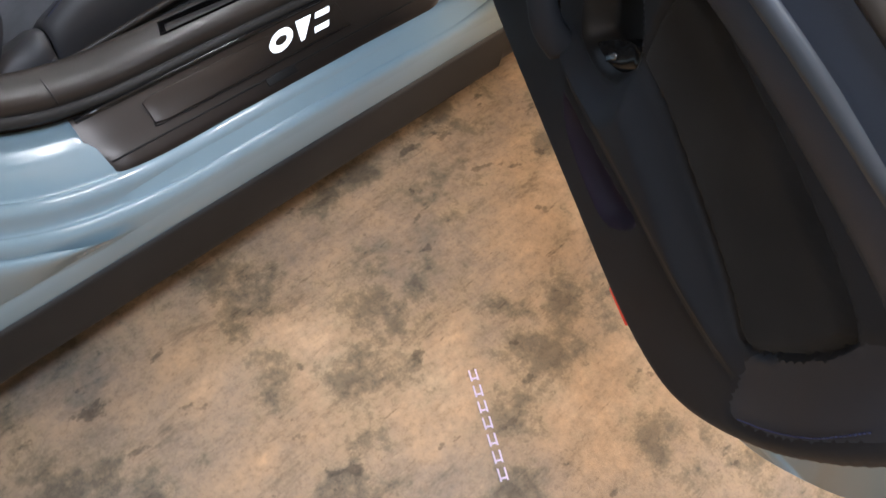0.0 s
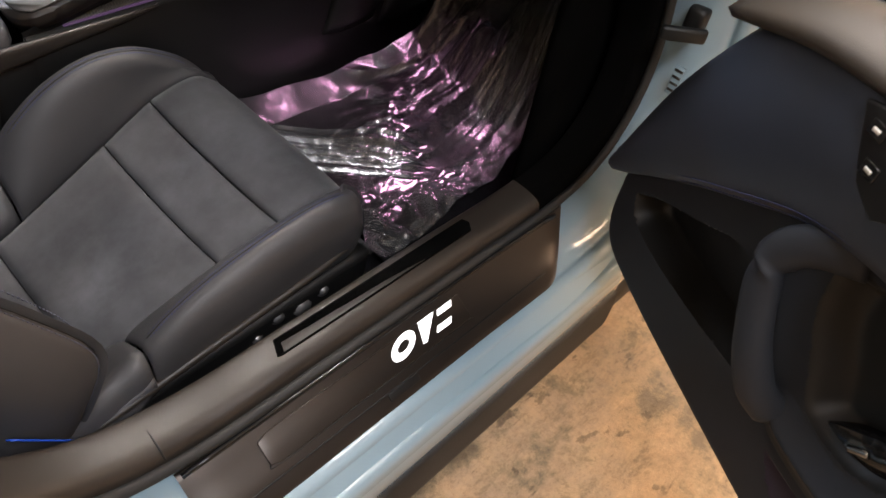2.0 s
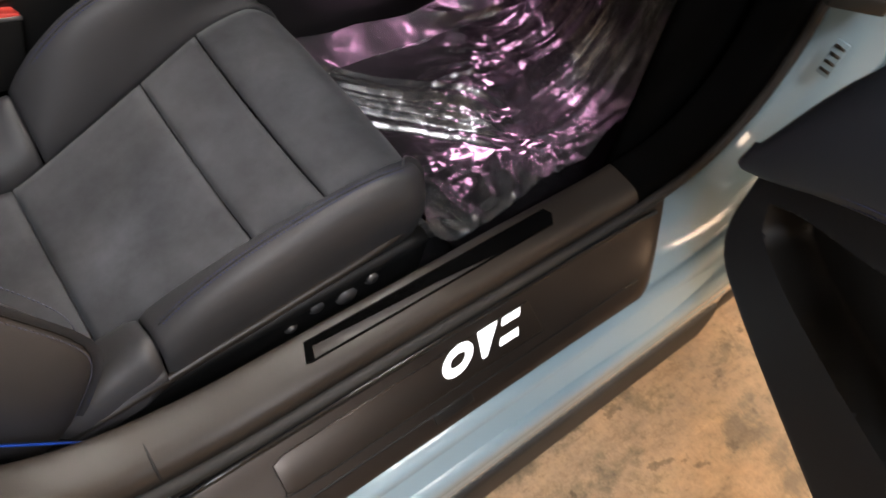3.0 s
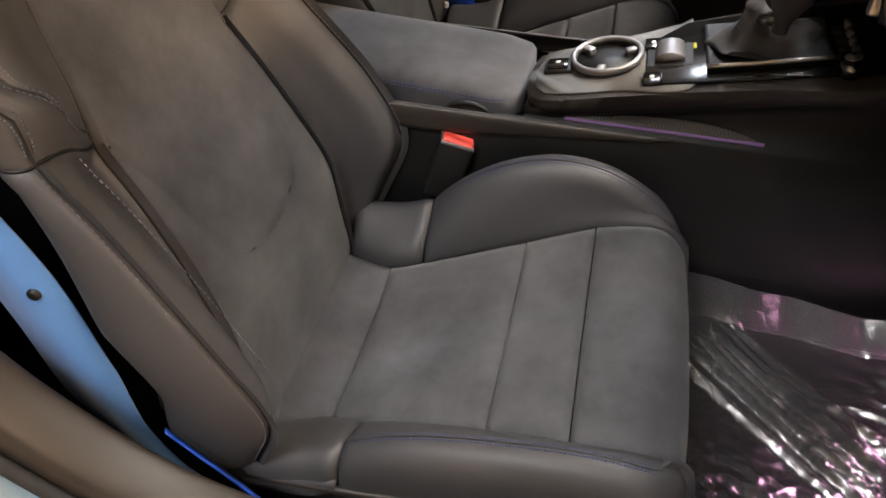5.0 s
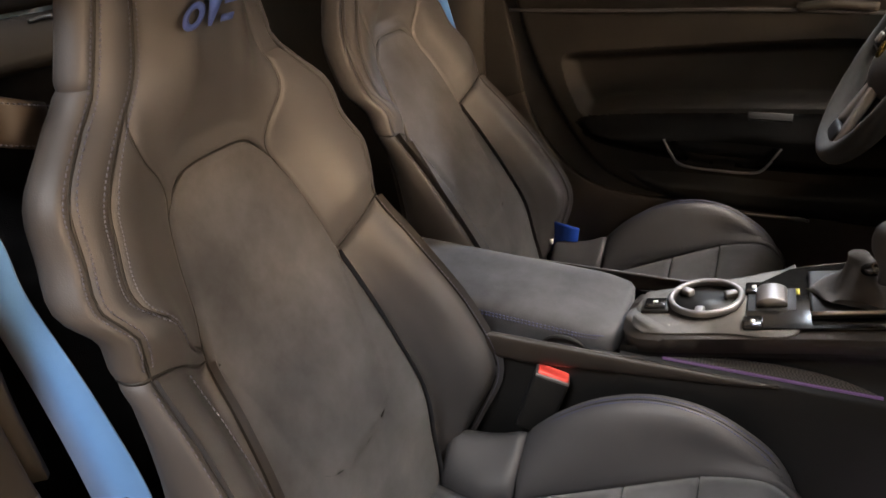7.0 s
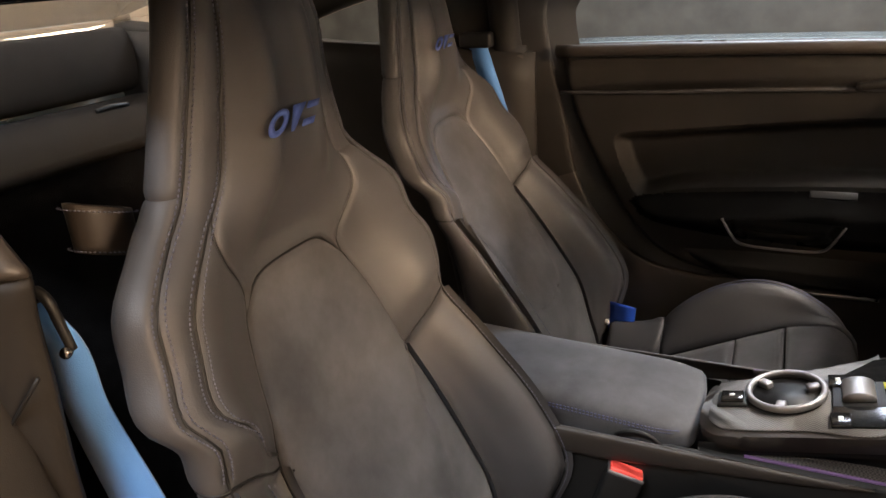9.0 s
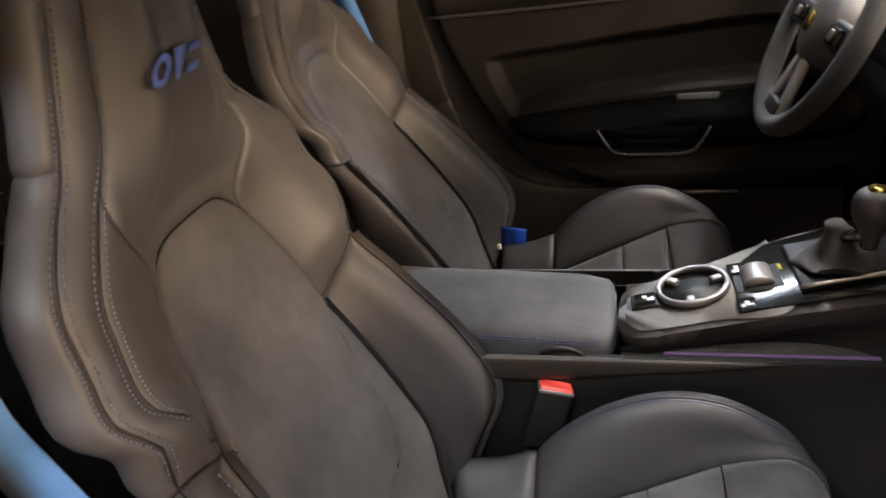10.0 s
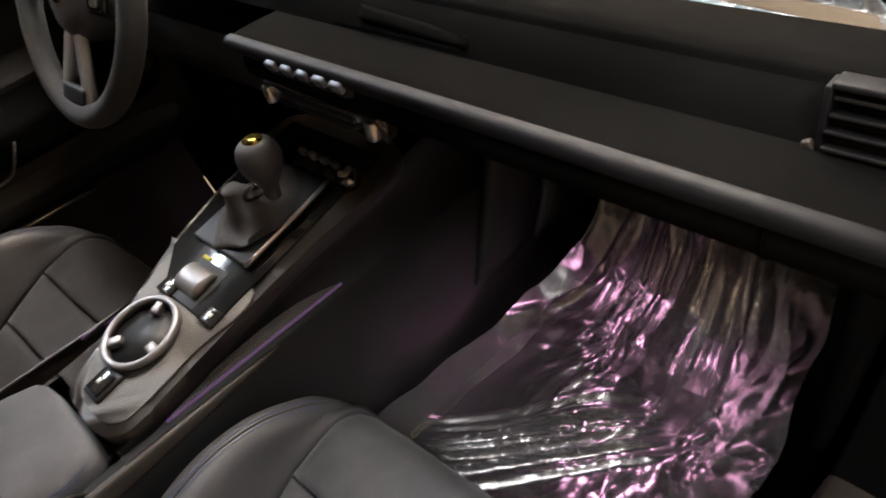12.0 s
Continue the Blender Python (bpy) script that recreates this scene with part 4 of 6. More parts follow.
def back_section(z):
    """Half of the seat back's outline at height z, from the middle of its face round its side to the middle of its rear: (sideways, forwards)."""
    x, i, w, b = (float(np.interp(z, BACK_FINE[:, 0], BACK_FINE[:, k])) for k in (1, 2, 3, 4))
    x -= RECLINE[0] * (z - 0.22)
    d = 0.030 + 0.28 * max(b, 0) + 0.065 * min(1.0, max(0.0, (0.68 - z) / 0.12)) * min(1.0, max(0.0, (z - 0.27) / 0.10))
    e = 0.005 * min(1.0, max(0.0, (z - 0.68) / 0.1))
    pts = [(0, 0), (i * 0.6, 0.001), (i, 0.004), (i + 0.28 * (w - i), b * 0.40 + 0.002), (i + 0.58 * (w - i), b * 0.86 + 0.004), (w, b), (w + 0.010 + 0.6 * e, b - 0.2 * d),
           (w + 0.012 + e, b - 0.55 * d - 0.5 * e), (w + 0.004 + e, b - 0.9 * d - e), (w - 0.03, b - 1.15 * d), (w * 0.55, min(-0.065, b - 1.2 * d)), (0, -0.080)]
    return x, pts


def back_point(s, z, side):
    x, pts = back_section(z)
    k = min(int(s * 11), 10)
    q = np.array([pts[max(k - 1, 0)] if k else (-pts[1][0], pts[1][1]), pts[k], pts[k + 1], pts[min(k + 2, 11)]])
    u = s * 11 - k
    p = 0.5 * (2 * q[1] + (q[2] - q[0]) * u + (2 * q[0] - 5 * q[1] + 4 * q[2] - q[3]) * u * u + (3 * q[1] - q[0] - 3 * q[2] + q[3]) * u ** 3)
    g = min(1.0, max(0.0, (s * 11 - 2) / 3))
    return (x + p[1], side * p[0], z + 0.045 * g * g * (3 - 2 * g) * math.exp(-((z - 0.70) / 0.12) ** 2))


CUSH_Z = np.array(spline([(-0.12, 0.276), (-0.09, 0.277), (0.0, 0.287), (0.10, 0.326), (0.205, 0.371), (0.30, 0.408), (0.36, 0.424), (0.40, 0.426)], 200))
CUSH_TOP = np.array(spline([(-0.09, 0.345), (0.0, 0.358), (0.05, 0.382), (0.10, 0.432), (0.16, 0.474), (0.23, 0.497), (0.30, 0.492), (0.36, 0.462), (0.40, 0.430), (0.424, 0.392), (0.432, 0.345)], 200))


CUSH_TOP_OUT = np.array(spline([(-0.09, 0.345), (0.0, 0.356), (0.05, 0.378), (0.10, 0.408), (0.16, 0.432), (0.23, 0.449), (0.30, 0.460), (0.36, 0.460), (0.40, 0.444), (0.424, 0.410), (0.432, 0.355)], 200))


def cush_z(x):
    return float(np.interp(x, CUSH_Z[:, 0], CUSH_Z[:, 1]))


def cush_half(x):
    return float(np.interp(x, [-0.11, -0.08, 0.0, 0.2, 0.3, 0.42], [0.168, 0.165, 0.143, 0.163, 0.178, 0.180]))


def sports_seat(place, label, recline=0.0):
    RECLINE[0] = recline
    seat = thing("bucket_seat", place, label, "car seat", "front seats")
    o = Vector((0.15, 0, 0.175))
    P = lambda p: Vector(p) - o

    # seat back: all its panels meet on one continuous surface
    core = P((-0.36 - recline * 0.4, 0, 0.6))
    blend = lambda q: q * q * (3 - 2 * q)
    clamp = lambda q: min(1.0, max(0.0, q))

    def s_top(z):
        return 3.9 + 0.45 * clamp((1.0 - z) / 0.12)

    def s_in(z):
        return (2 + (s_top(z) - 2) * blend(clamp((z - 0.85) / 0.115))) / 11

    def s_roll(z):
        return (2 + (s_top(z) - 2) * clamp((z - 0.714) / 0.062) ** 0.45) / 11

    def arch(a):
        return 0.842 + 0.038 * (1 - a ** 4)

    # the sewn curve inside the back insert, as (share of its half width, height)
    yoke = np.array(spline([(0.90, 0.695), (0.76, 0.665), (0.64, 0.630), (0.55, 0.575), (0.46, 0.533), (0.30, 0.508), (0.0, 0.497)], 60))

    def insert(u, v):
        a = u * 2 - 1
        z = 0.225 + (arch(a) - 0.225) * v
        p = back_point(abs(a) * 2 / 11, z, -1 if a > 0 else 1)
        edge = float(np.interp(z, yoke[::-1, 1], yoke[::-1, 0])) if z < 0.695 else 1.0
        lift = blend(clamp((edge - abs(a)) * 0.14 / 0.010 + 0.5)) * clamp((z - 0.497) / 0.010 + 0.5) * blend(clamp((0.76 - z) / 0.08))
        return P((p[0] + 0.0045 * lift, p[1], p[2]))
    part("back_insert", panel(insert, 56, 110, 0.006, 0.012, 0.01, core), SUEDE, seat, "grey-black suede back insert")

    def neck(u, v):
        a = u * 2 - 1
        z = arch(a) + (1.168 - arch(a)) * v
        p = back_point(abs(a) * s_in(z), z, -1 if a > 0 else 1)
        return P((p[0] - 0.014 * (1 - a * a) * max(0.0, 1 - v / 0.38) * min(1.0, v * 12), p[1], p[2]))
    part("headrest_panel", panel(neck, 32, 44, 0.004, 0.008, 0.01, P((-0.36 - recline * 0.78, 0, 1.0))), LEATHER, seat, "smooth black leather headrest panel")

    def seam_rows(s_of, z0, z1, cnt, side, lift, hub, r=0.0008):
        """Stitches that follow s_of(z) up the seat back."""
        pts, out = [], []
        for k in range(22):
            z = z0 + (z1 - z0) * k / 21
            p, q, w = (Vector(back_point(s_of(zz) + ds, zz, side)) for ds, zz in ((0, z), (0.01, z), (0, z + 0.004)))
            nn = (q - p).cross(w - p).normalized()
            if nn.dot(p - Vector((-0.33 - recline * (z - 0.22), side * 0.06, z))) < 0:
                nn = -nn
            out.append(P(p + nn * lift))
        stitches("edge_stitching", out, cnt, seat, GREYTHREAD, r)

    def seam_line(s_of, z0, z1, side):
        """A dark cord sunk in the joint between two panels."""
        part("seam", tube([P(back_point(s_of(z), z, side)) for z in np.linspace(z0, z1, 40)], 0.0017, 6), DARK, seat)

    part("arch_seam", tube([insert(u, 1.0) for u in np.linspace(0.0, 1.0, 40)], 0.0017, 6), DARK, seat)
    for side in (-1, 1):
        seam_line(lambda z: 2 / 11, 0.27, 0.842, side)
        seam_line(lambda z: 5 / 11, 0.27, 1.16, side)
        seam_line(s_in, 0.845, 0.965, side)
        part("shoulder_seam", tube([P(back_point(s / 11, 0.702, side)) for s in np.linspace(2, 8.5, 30)], 0.0017, 6), DARK, seat)
        def piece(sa, sb, z0, z1, side=side):
            def fn(u, v):
                z = z0 + (z1 - z0) * v
                a, b = sa(z), sb(z)
                return P(back_point(a + (b - a) * u, z, side))
            return fn
        k = lambda q: (lambda z: q / 11)
        hub = P((-0.24 - recline * 0.28, side * 0.10, 0.5))
        part("back_bolster", panel(piece(k(2), k(5), 0.262, 0.700), 26, 40, 0.006, 0.014, 0.012, hub), LEATHER, seat, "black leather side bolster with a rounded edge")
        part("bolster_side", panel(piece(k(5), k(9), 0.262, 0.700), 16, 36, 0.003, 0.010, 0.012, hub), LEATHER, seat, "black leather bolster side")
        hub = P((-0.325 - recline * 0.58, side * 0.08, 0.8))
        if side < 0:
            part("shoulder_wing", panel(piece(s_in, s_roll, 0.714, 0.9645), 20, 40, 0.003, 0.007, 0.012, hub), LEATHER, seat, "black leather inner shoulder wing")
            part("shoulder_roll", panel(piece(lambda z: max(s_roll(z), 2 / 11), k(5), 0.702, 1.168), 18, 70, 0.005, 0.022, 0.012, hub), LEATHER, seat, "black leather roll edged with grey stitching")
            seam_line(s_roll, 0.714, 1.16, side)
        else:
            part("shoulder_wing", panel(piece(s_in, k(5), 0.702, 0.9645), 26, 44, 0.004, 0.012, 0.012, hub), LEATHER, seat, "smooth black leather shoulder wing")
            part("headrest_roll", panel(piece(s_in, k(5), 0.9645, 1.168), 14, 30, 0.004, 0.012, 0.012, hub), LEATHER, seat, "black leather headrest edge")
        part("roll_side", panel(piece(k(5), k(9), 0.702, 0.985), 16, 30, 0.003, 0.010, 0.012, hub), LEATHER, seat, "black leather side of the seat back")
        part("headrest_side", panel(piece(k(5), k(9), 0.985, 1.168), 16, 24, 0.003, 0.010, 0.012, hub), LEATHER, seat, "black leather side of the headrest")
        part("back_shell", panel(piece(k(9), k(11), 0.235, 1.168), 10, 40, 0.001, 0.004, 0.012, hub), LEATHER, seat, "black leather rear of the seat back")
        off = 0.11 / 11
        seam_rows(k(5.22), 0.27, 0.694, 95, side, 0.0030, hub)
        seam_rows(k(5.20), 0.712, 1.16, 95, side, 0.0032, hub)
        if side < 0:
            seam_rows(k(4.10), 0.27, 0.694, 95, side, 0.0062, hub)
            seam_rows(k(4.86), 0.712, 1.16, 95, side, 0.0042, hub)
            seam_rows(lambda z: s_roll(z) + 1.2 * off, 0.726, 1.16, 95, side, 0.0036, hub)
            seam_rows(lambda z: s_roll(z) - 1.2 * off, 0.735, 1.16, 95, side, 0.0028, hub)
        else:
            seam_rows(k(4.86), 0.27, 0.694, 95, side, 0.0042, hub)
        part("insert_seam", tube([Vector(insert((1 - side * q[0]) / 2, (q[1] - 0.225) / (arch(q[0]) - 0.225))) + Vector((0.0045, 0, 0)) for q in yoke], 0.0011, 6), DARK, seat, "dark curved insert seam")
    tiltm = Matrix(((0, 0, 1, 0), (1, 0, 0, 0), (0, 1, 0, 0), (0, 0, 0, 1)))
    part("embroidered_badge", badge_shapes(0.082, 0.024, Matrix.Translation(P((-0.2075 - recline * 0.815, -0.014, 1.033))) @ tiltm), EMBROIDERY, seat, "blue embroidered model badge as plain shapes")

    # cushion
    def seg(x0, x1):
        def fn(u, v):
            x = x0 + (x1 - x0) * v
            a = u * 2 - 1
            return P((x, -a * cush_half(x), cush_z(x) + 0.012 * abs(a) ** 2.5 - 0.004))
        return fn
    part("cushion_rear", patch(seg(-0.115, -0.002), 16, 8, 0.01, 0.005, 0.14, P((0.15, 0, 0.1))), SUEDE, seat, "grey-black suede seat panel")
    part("cushion_main", patch(seg(0.0, 0.204), 20, 16, 0.01, 0.006, 0.08, P((0.15, 0, 0.1))), SUEDE, seat, "grey-black suede seat panel")
    part("cushion_strip", patch(seg(0.206, 0.299), 20, 10, 0.01, 0.006, 0.14, P((0.15, 0, 0.1))), SUEDE, seat, "grey-black suede seat strip")
    nose = spline([(0.301, 0.4075), (0.34, 0.419), (0.385, 0.425), (0.415, 0.413), (0.430, 0.387), (0.434, 0.34), (0.428, 0.27)], 40)
    def front(u, v):
        k = min(int(v * 39), 38)
        p = nose[k] + (nose[k + 1] - nose[k]) * (v * 39 - k)
        a = u * 2 - 1
        return P((p[0] - 0.012 * abs(a) ** 3 * v, -a * (0.178 + 0.003 * min(1, v * 2)), p[1] + 0.010 * abs(a) ** 2.5 * (1 - v)))
    part("cushion_front", patch(front, 20, 30, 0.01, 0.005, 0.05, P((0.3, 0, 0.3))), SUEDE, seat, "grey-black suede front pad")
    for side in (-1, 1):
        def bol(x0, x1, side=side):
            def fn(u, v):
                x = x0 + (x1 - x0) * v
                top = CUSH_TOP if side > 0 else CUSH_TOP_OUT
                zi, zt, h = cush_z(min(x, 0.40)) + 0.004, float(np.interp(x, top[:, 0], top[:, 1])), cush_half(x)
                zi = min(zi, zt - 0.004)
                w = 0.228 - 0.040 * max(0.0, (x - 0.37) / 0.061) ** 2
                q = spline([(h, zi), (h + 0.014, zi + 0.45 * (zt - zi)), (w - 0.030, zt - 0.010), (w - 0.008, zt), (w + 0.010, zt - 0.018), (w + 0.014, zt - 0.06), (w + 0.006, 0.305 + 0.04 * max(0, v))], 31)
                k = min(int(u * 30), 29)
                p = q[k] + (q[k + 1] - q[k]) * (u * 30 - k)
                return P((x, side * p[0], p[1]))
            return fn
        part("cushion_bolster", patch(bol(0.052, 0.431), 24, 48, 0.012, 0.004, 0.06, P((0.2, side * 0.17, 0.3))), LEATHER, seat, "black leather thigh bolster")
        part("bolster_heel", patch(bol(-0.075, 0.049), 20, 12, 0.012, 0.006, 0.14, P((0.0, side * 0.17, 0.2))), LEATHER, seat, "black leather rear bolster piece")
        f = bol(0.052, 0.431)
        for uu in (0.40, 0.46):
            stitches("bolster_stitching", [f(uu, v) + Vector((0, 0, 0.0045)) for v in np.linspace(0.04, 0.88, 14)], 80, seat, THREAD, 0.0010)
        part("bolster_seam", tube([f(0.43, v) + Vector((0, 0, 0.004)) for v in np.linspace(0.03, 0.90, 24)], 0.0012, 6), DARK, seat)
        part("side_valance", patch(lambda u, v, side=side: P((-0.09 + 0.50 * u, side * (0.228 - 0.012 * v), 0.318 + 0.03 * u - (0.10 + 0.02 * u) * v)), 20, 6, 0.02, 0.003, 0.1), DARK, seat, "black plastic side valance")
        part("valance_edge", tube([P((-0.09, side * 0.240, 0.305)), P((0.0, side * 0.244, 0.322)), P((0.1, side * 0.245, 0.338)), P((0.2, side * 0.245, 0.352)), P((0.36, side * 0.240, 0.372)), P((0.420, side * 0.21, 0.378))], 0.006, 8, 30), TRIM, seat, "smooth valance edge")
        part("seat_rail", box(0.0, side * 0.19, 0.025, 0.46, 0.03, 0.05, 0.004), CHROME, seat, "metal seat rail")
    part("seat_base", box(0.03, 0, 0.025, 0.44, 0.36, 0.04, 0.01), DARK, seat, "dark seat base")
    part("seat_bracket", box(-0.22, -0.222, 0.13, 0.09, 0.012, 0.05, 0.006), TRIM, seat, "dull hinge bracket")
    return seat


sports_seat((0.15, -0.380, 0.175), "black leather passenger seat with suede panels and blue stitching")
sports_seat((0.133, 0.347, 0.165), "black leather driver seat with suede panels behind the wheel", 0.185)

# seat adjusting switches on the passenger seat's side
for k, (sx, sz, r) in enumerate(((0.203, 0.292, 0.009), (0.240, 0.313, 0.013), (0.285, 0.302, 0.017), (0.324, 0.311, 0.012))):
    sw = thing("seat_switch", (sx, -0.618, sz), "dark round seat adjusting switch", "switch", "seat switches")
    part("knob", disc((0, 0, 0), (0, -1, 0.25), r, 0.020, 20, 0.004), SATIN, sw)
    part("collar", ring((0, 0.004, 0), (0, -1, 0.25), r + 0.004, 0.004, 0.012, 24), DARK, sw)

# loop of black strap on the passenger seat's shoulder
loop = thing("belt_guide", (-0.352, -0.498, 0.940), "black plastic belt guide loop on the seat shoulder", "belt guide")
part("band", loft([[(-0.024 * math.cos(a) + 0.004, -0.030 + 0.032 * math.sin(a), h + 0.010 - 0.012 * math.sin(a)) for h in np.linspace(-0.024, 0.024, 7)] for a in [2 * math.pi * k / 28 for k in range(29)]], False), TRIM, loop)
loop.children[0].modifiers.new("thick", "SOLIDIFY").thickness = 0.005
for dh in (-0.020, 0.020):
    stitches("stitching", [(-0.0285 * math.cos(a) + 0.004, -0.030 + 0.0365 * math.sin(a), dh + 0.010 - 0.012 * math.sin(a)) for a in [math.pi * (0.6 + 1.2 * k / 14) for k in range(15)]], 30, loop, GREYTHREAD, 0.0008)



# ---- belts ----
def strap_mesh(pts, width, across, n=40, share=((0.0, 1.0), (1.0, 1.0))):
    """A strap along a curve; share gives how much of its width shows along the way, where it is folded or turned."""
    c = [Vector(p) for p in spline(pts, n)]
    full = width
    rings = []
    for k, p in enumerate(c):
        width = full * float(np.interp(k / (n - 1), [q[0] for q in share], [q[1] for q in share]))
        w = Vector(across).normalized() * width / 2
        d = (c[min(k + 1, n - 1)] - c[max(k - 1, 0)]).normalized()
        s = (w - d * w.dot(d)).normalized() * width / 2
        t = s.cross(d).normalized() * 0.0011
        rings.append([p + s + t, p - s + t, p - s - t, p + s - t])
    return loft(rings)


def pillar_cover():
    """Soft cover on the door pillar; the belt comes out behind its front edge."""
    edge = spline([(-0.300, 1.03), (-0.268, 0.992), (-0.257, 0.972), (-0.264, 0.933), (-0.267, 0.87), (-0.270, 0.846), (-0.275, 0.752), (-0.262, 0.66)], 40)
    cover = thing("pillar_cover", (-0.34, -0.68, 0.62), "soft brown-black pillar cover with a seam", "pillar trim")
    o = Vector((-0.34, -0.68, 0.62))
    def face(lo, hi):
        def fn(u, v):
            k = lo + (hi - lo) * v
            i = min(int(k * 39), 38)
            p = edge[i] + (edge[i + 1] - edge[i]) * (k * 39 - i)
            return Vector((p[0] - 0.12 * u, -0.670 - 0.018 * math.sin(min(1.0, 3 * u) * math.pi / 2) - 0.012 * u, p[1])) - o
        return fn
    part("upper_cover", patch(face(0.0, 0.285), 12, 12, 0.010, 0.004, 0.12, Vector((-0.33, -0.60, 0.9)) - o), TRIM, cover, "brown padded upper cover")
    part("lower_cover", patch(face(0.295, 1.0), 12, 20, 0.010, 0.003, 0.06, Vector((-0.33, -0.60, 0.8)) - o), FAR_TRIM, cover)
    part("cover_seam", tube([Vector(p) - o for p in ((-0.262, -0.682, 0.893), (-0.300, -0.694, 0.845), (-0.333, -0.699, 0.805), (-0.36, -0.702, 0.79))], 0.0016, 6, 12), DARK, cover, "dark slanting seam")


pillar_cover()
belt = thing("seat_belt", (-0.05, -0.645, 0.30), "pale blue seat belt with a black button", "seat belt", "seat belts")
BP = Vector((-0.05, -0.645, 0.30))
run = [(-0.330, -0.655, 0.955), (-0.299, -0.632, 0.892), (-0.292, -0.631, 0.823), (-0.257, -0.630, 0.722), (-0.223, -0.632, 0.607), (-0.198, -0.640, 0.465), (-0.150, -0.645, 0.345), (-0.070, -0.645, 0.262)]
part("webbing", strap_mesh([Vector(p) - BP for p in run], 0.060, (0.93, 0.34, 0.2), 60, ((0.0, 0.5), (0.12, 0.56), (0.30, 0.72), (0.55, 1.0), (0.70, 1.0), (0.78, 0.55), (0.88, 0.35), (1.0, 0.25))), BELT, belt)
part("stop_button", disc(Vector((-0.2195, -0.6315, 0.608)) - BP, (0.25, -0.9, 0.3), 0.0065, 0.006, 20, 0.001), DARK, belt, "small black stop button")
part("lap_strap", strap_mesh([Vector(p) - BP for p in ((-0.120, -0.655, 0.442), (-0.090, -0.655, 0.402), (-0.060, -0.655, 0.362), (-0.025, -0.655, 0.308))], 0.010, (0.6, -0.6, 0.2), 20), BLUE, belt, "dark blue lap strap")
part("anchor", box(-0.03, 0.012, -0.06, 0.06, 0.012, 0.04, 0.005), DARK, belt)
eye_ = thing("belt_slide", (-0.288, -0.640, 0.915), "black belt slide with a bright hook", "belt slide")
part("hook", tube([(-0.014, 0, 0.020), (-0.006, -0.004, 0.030), (0.006, -0.004, 0.022), (0.009, -0.002, 0.0), (0.012, 0, -0.022)], 0.0045, 8, 20), DARK, eye_)
part("bolt", disc((0.012, -0.006, -0.022), (0.6, -0.7, 0.2), 0.005, 0.006, 20, 0.001), CHROME, eye_, "bright bolt")

fbelt = thing("seat_belt", (-0.38, 0.615, 0.72), "blue seat belt of the driver seat on its pillar", "seat belt", "seat belts")
part("webbing", strap_mesh([(-0.045, 0.0, 0.27), (0.0, -0.005, 0.13), (0.05, -0.02, -0.02), (0.09, -0.03, -0.16)], 0.048, (1, -0.2, 0.2)), BELT, fbelt)
part("guide", box(-0.045, 0.0, 0.275, 0.08, 0.03, 0.035, 0.008), DARK, fbelt, "black upper belt guide")
lap = thing("lap_belt", (-0.010, 0.560, 0.365), "bright blue lap belt end beside the driver seat", "seat belt")
part("webbing", strap_mesh([(-0.075, 0.02, -0.09), (-0.058, 0.008, -0.02), (-0.052, 0.0, 0.028)], 0.062, (1, 0, -0.55), 12), BLUE, lap)
part("buckle_end", box(-0.088, -0.004, -0.020, 0.010, 0.008, 0.014, 0.003), PRINT, lap, "white plastic tip")

buckle = thing("seat_belt_buckle", (0.078, -0.122, 0.175), "black seat belt buckle with a red release button", "buckle")
bm_ = Matrix.Translation((0.0, -0.006, 0.296)) @ Matrix.Rotation(radians(16), 4, "Y") @ Matrix.Rotation(radians(-8), 4, "X") @ Matrix.Rotation(radians(10), 4, "Z")
part("housing", box(0, 0, -0.045, 0.054, 0.026, 0.10, 0.006, bm_), DARK, buckle)
part("button_frame", box(0.0, 0.0, 0.005, 0.052, 0.028, 0.006, 0.002, bm_), SATIN, buckle, "bright metal frame")
part("release_button", box(0.0, -0.001, 0.007, 0.047, 0.023, 0.010, 0.003, bm_), RED, buckle, "coral red release button")
part("stalk", tube([(0.0, 0.01, -0.01), (-0.005, 0.005, 0.10), (-0.01, 0, 0.18)], 0.012, 8, 12), DARK, buckle)


# ---- centre console ----
def slope(x):
    return 0.541 + (x - 0.17) * 0.215


def far_edge(x):
    """The driver's side of the console's top runs in towards its rear end."""
    return float(np.interp(x, [0.17, 0.205, 0.274, 0.383, 0.495, 0.60], [0.016, 0.028, 0.044, 0.084, 0.105, 0.112]))


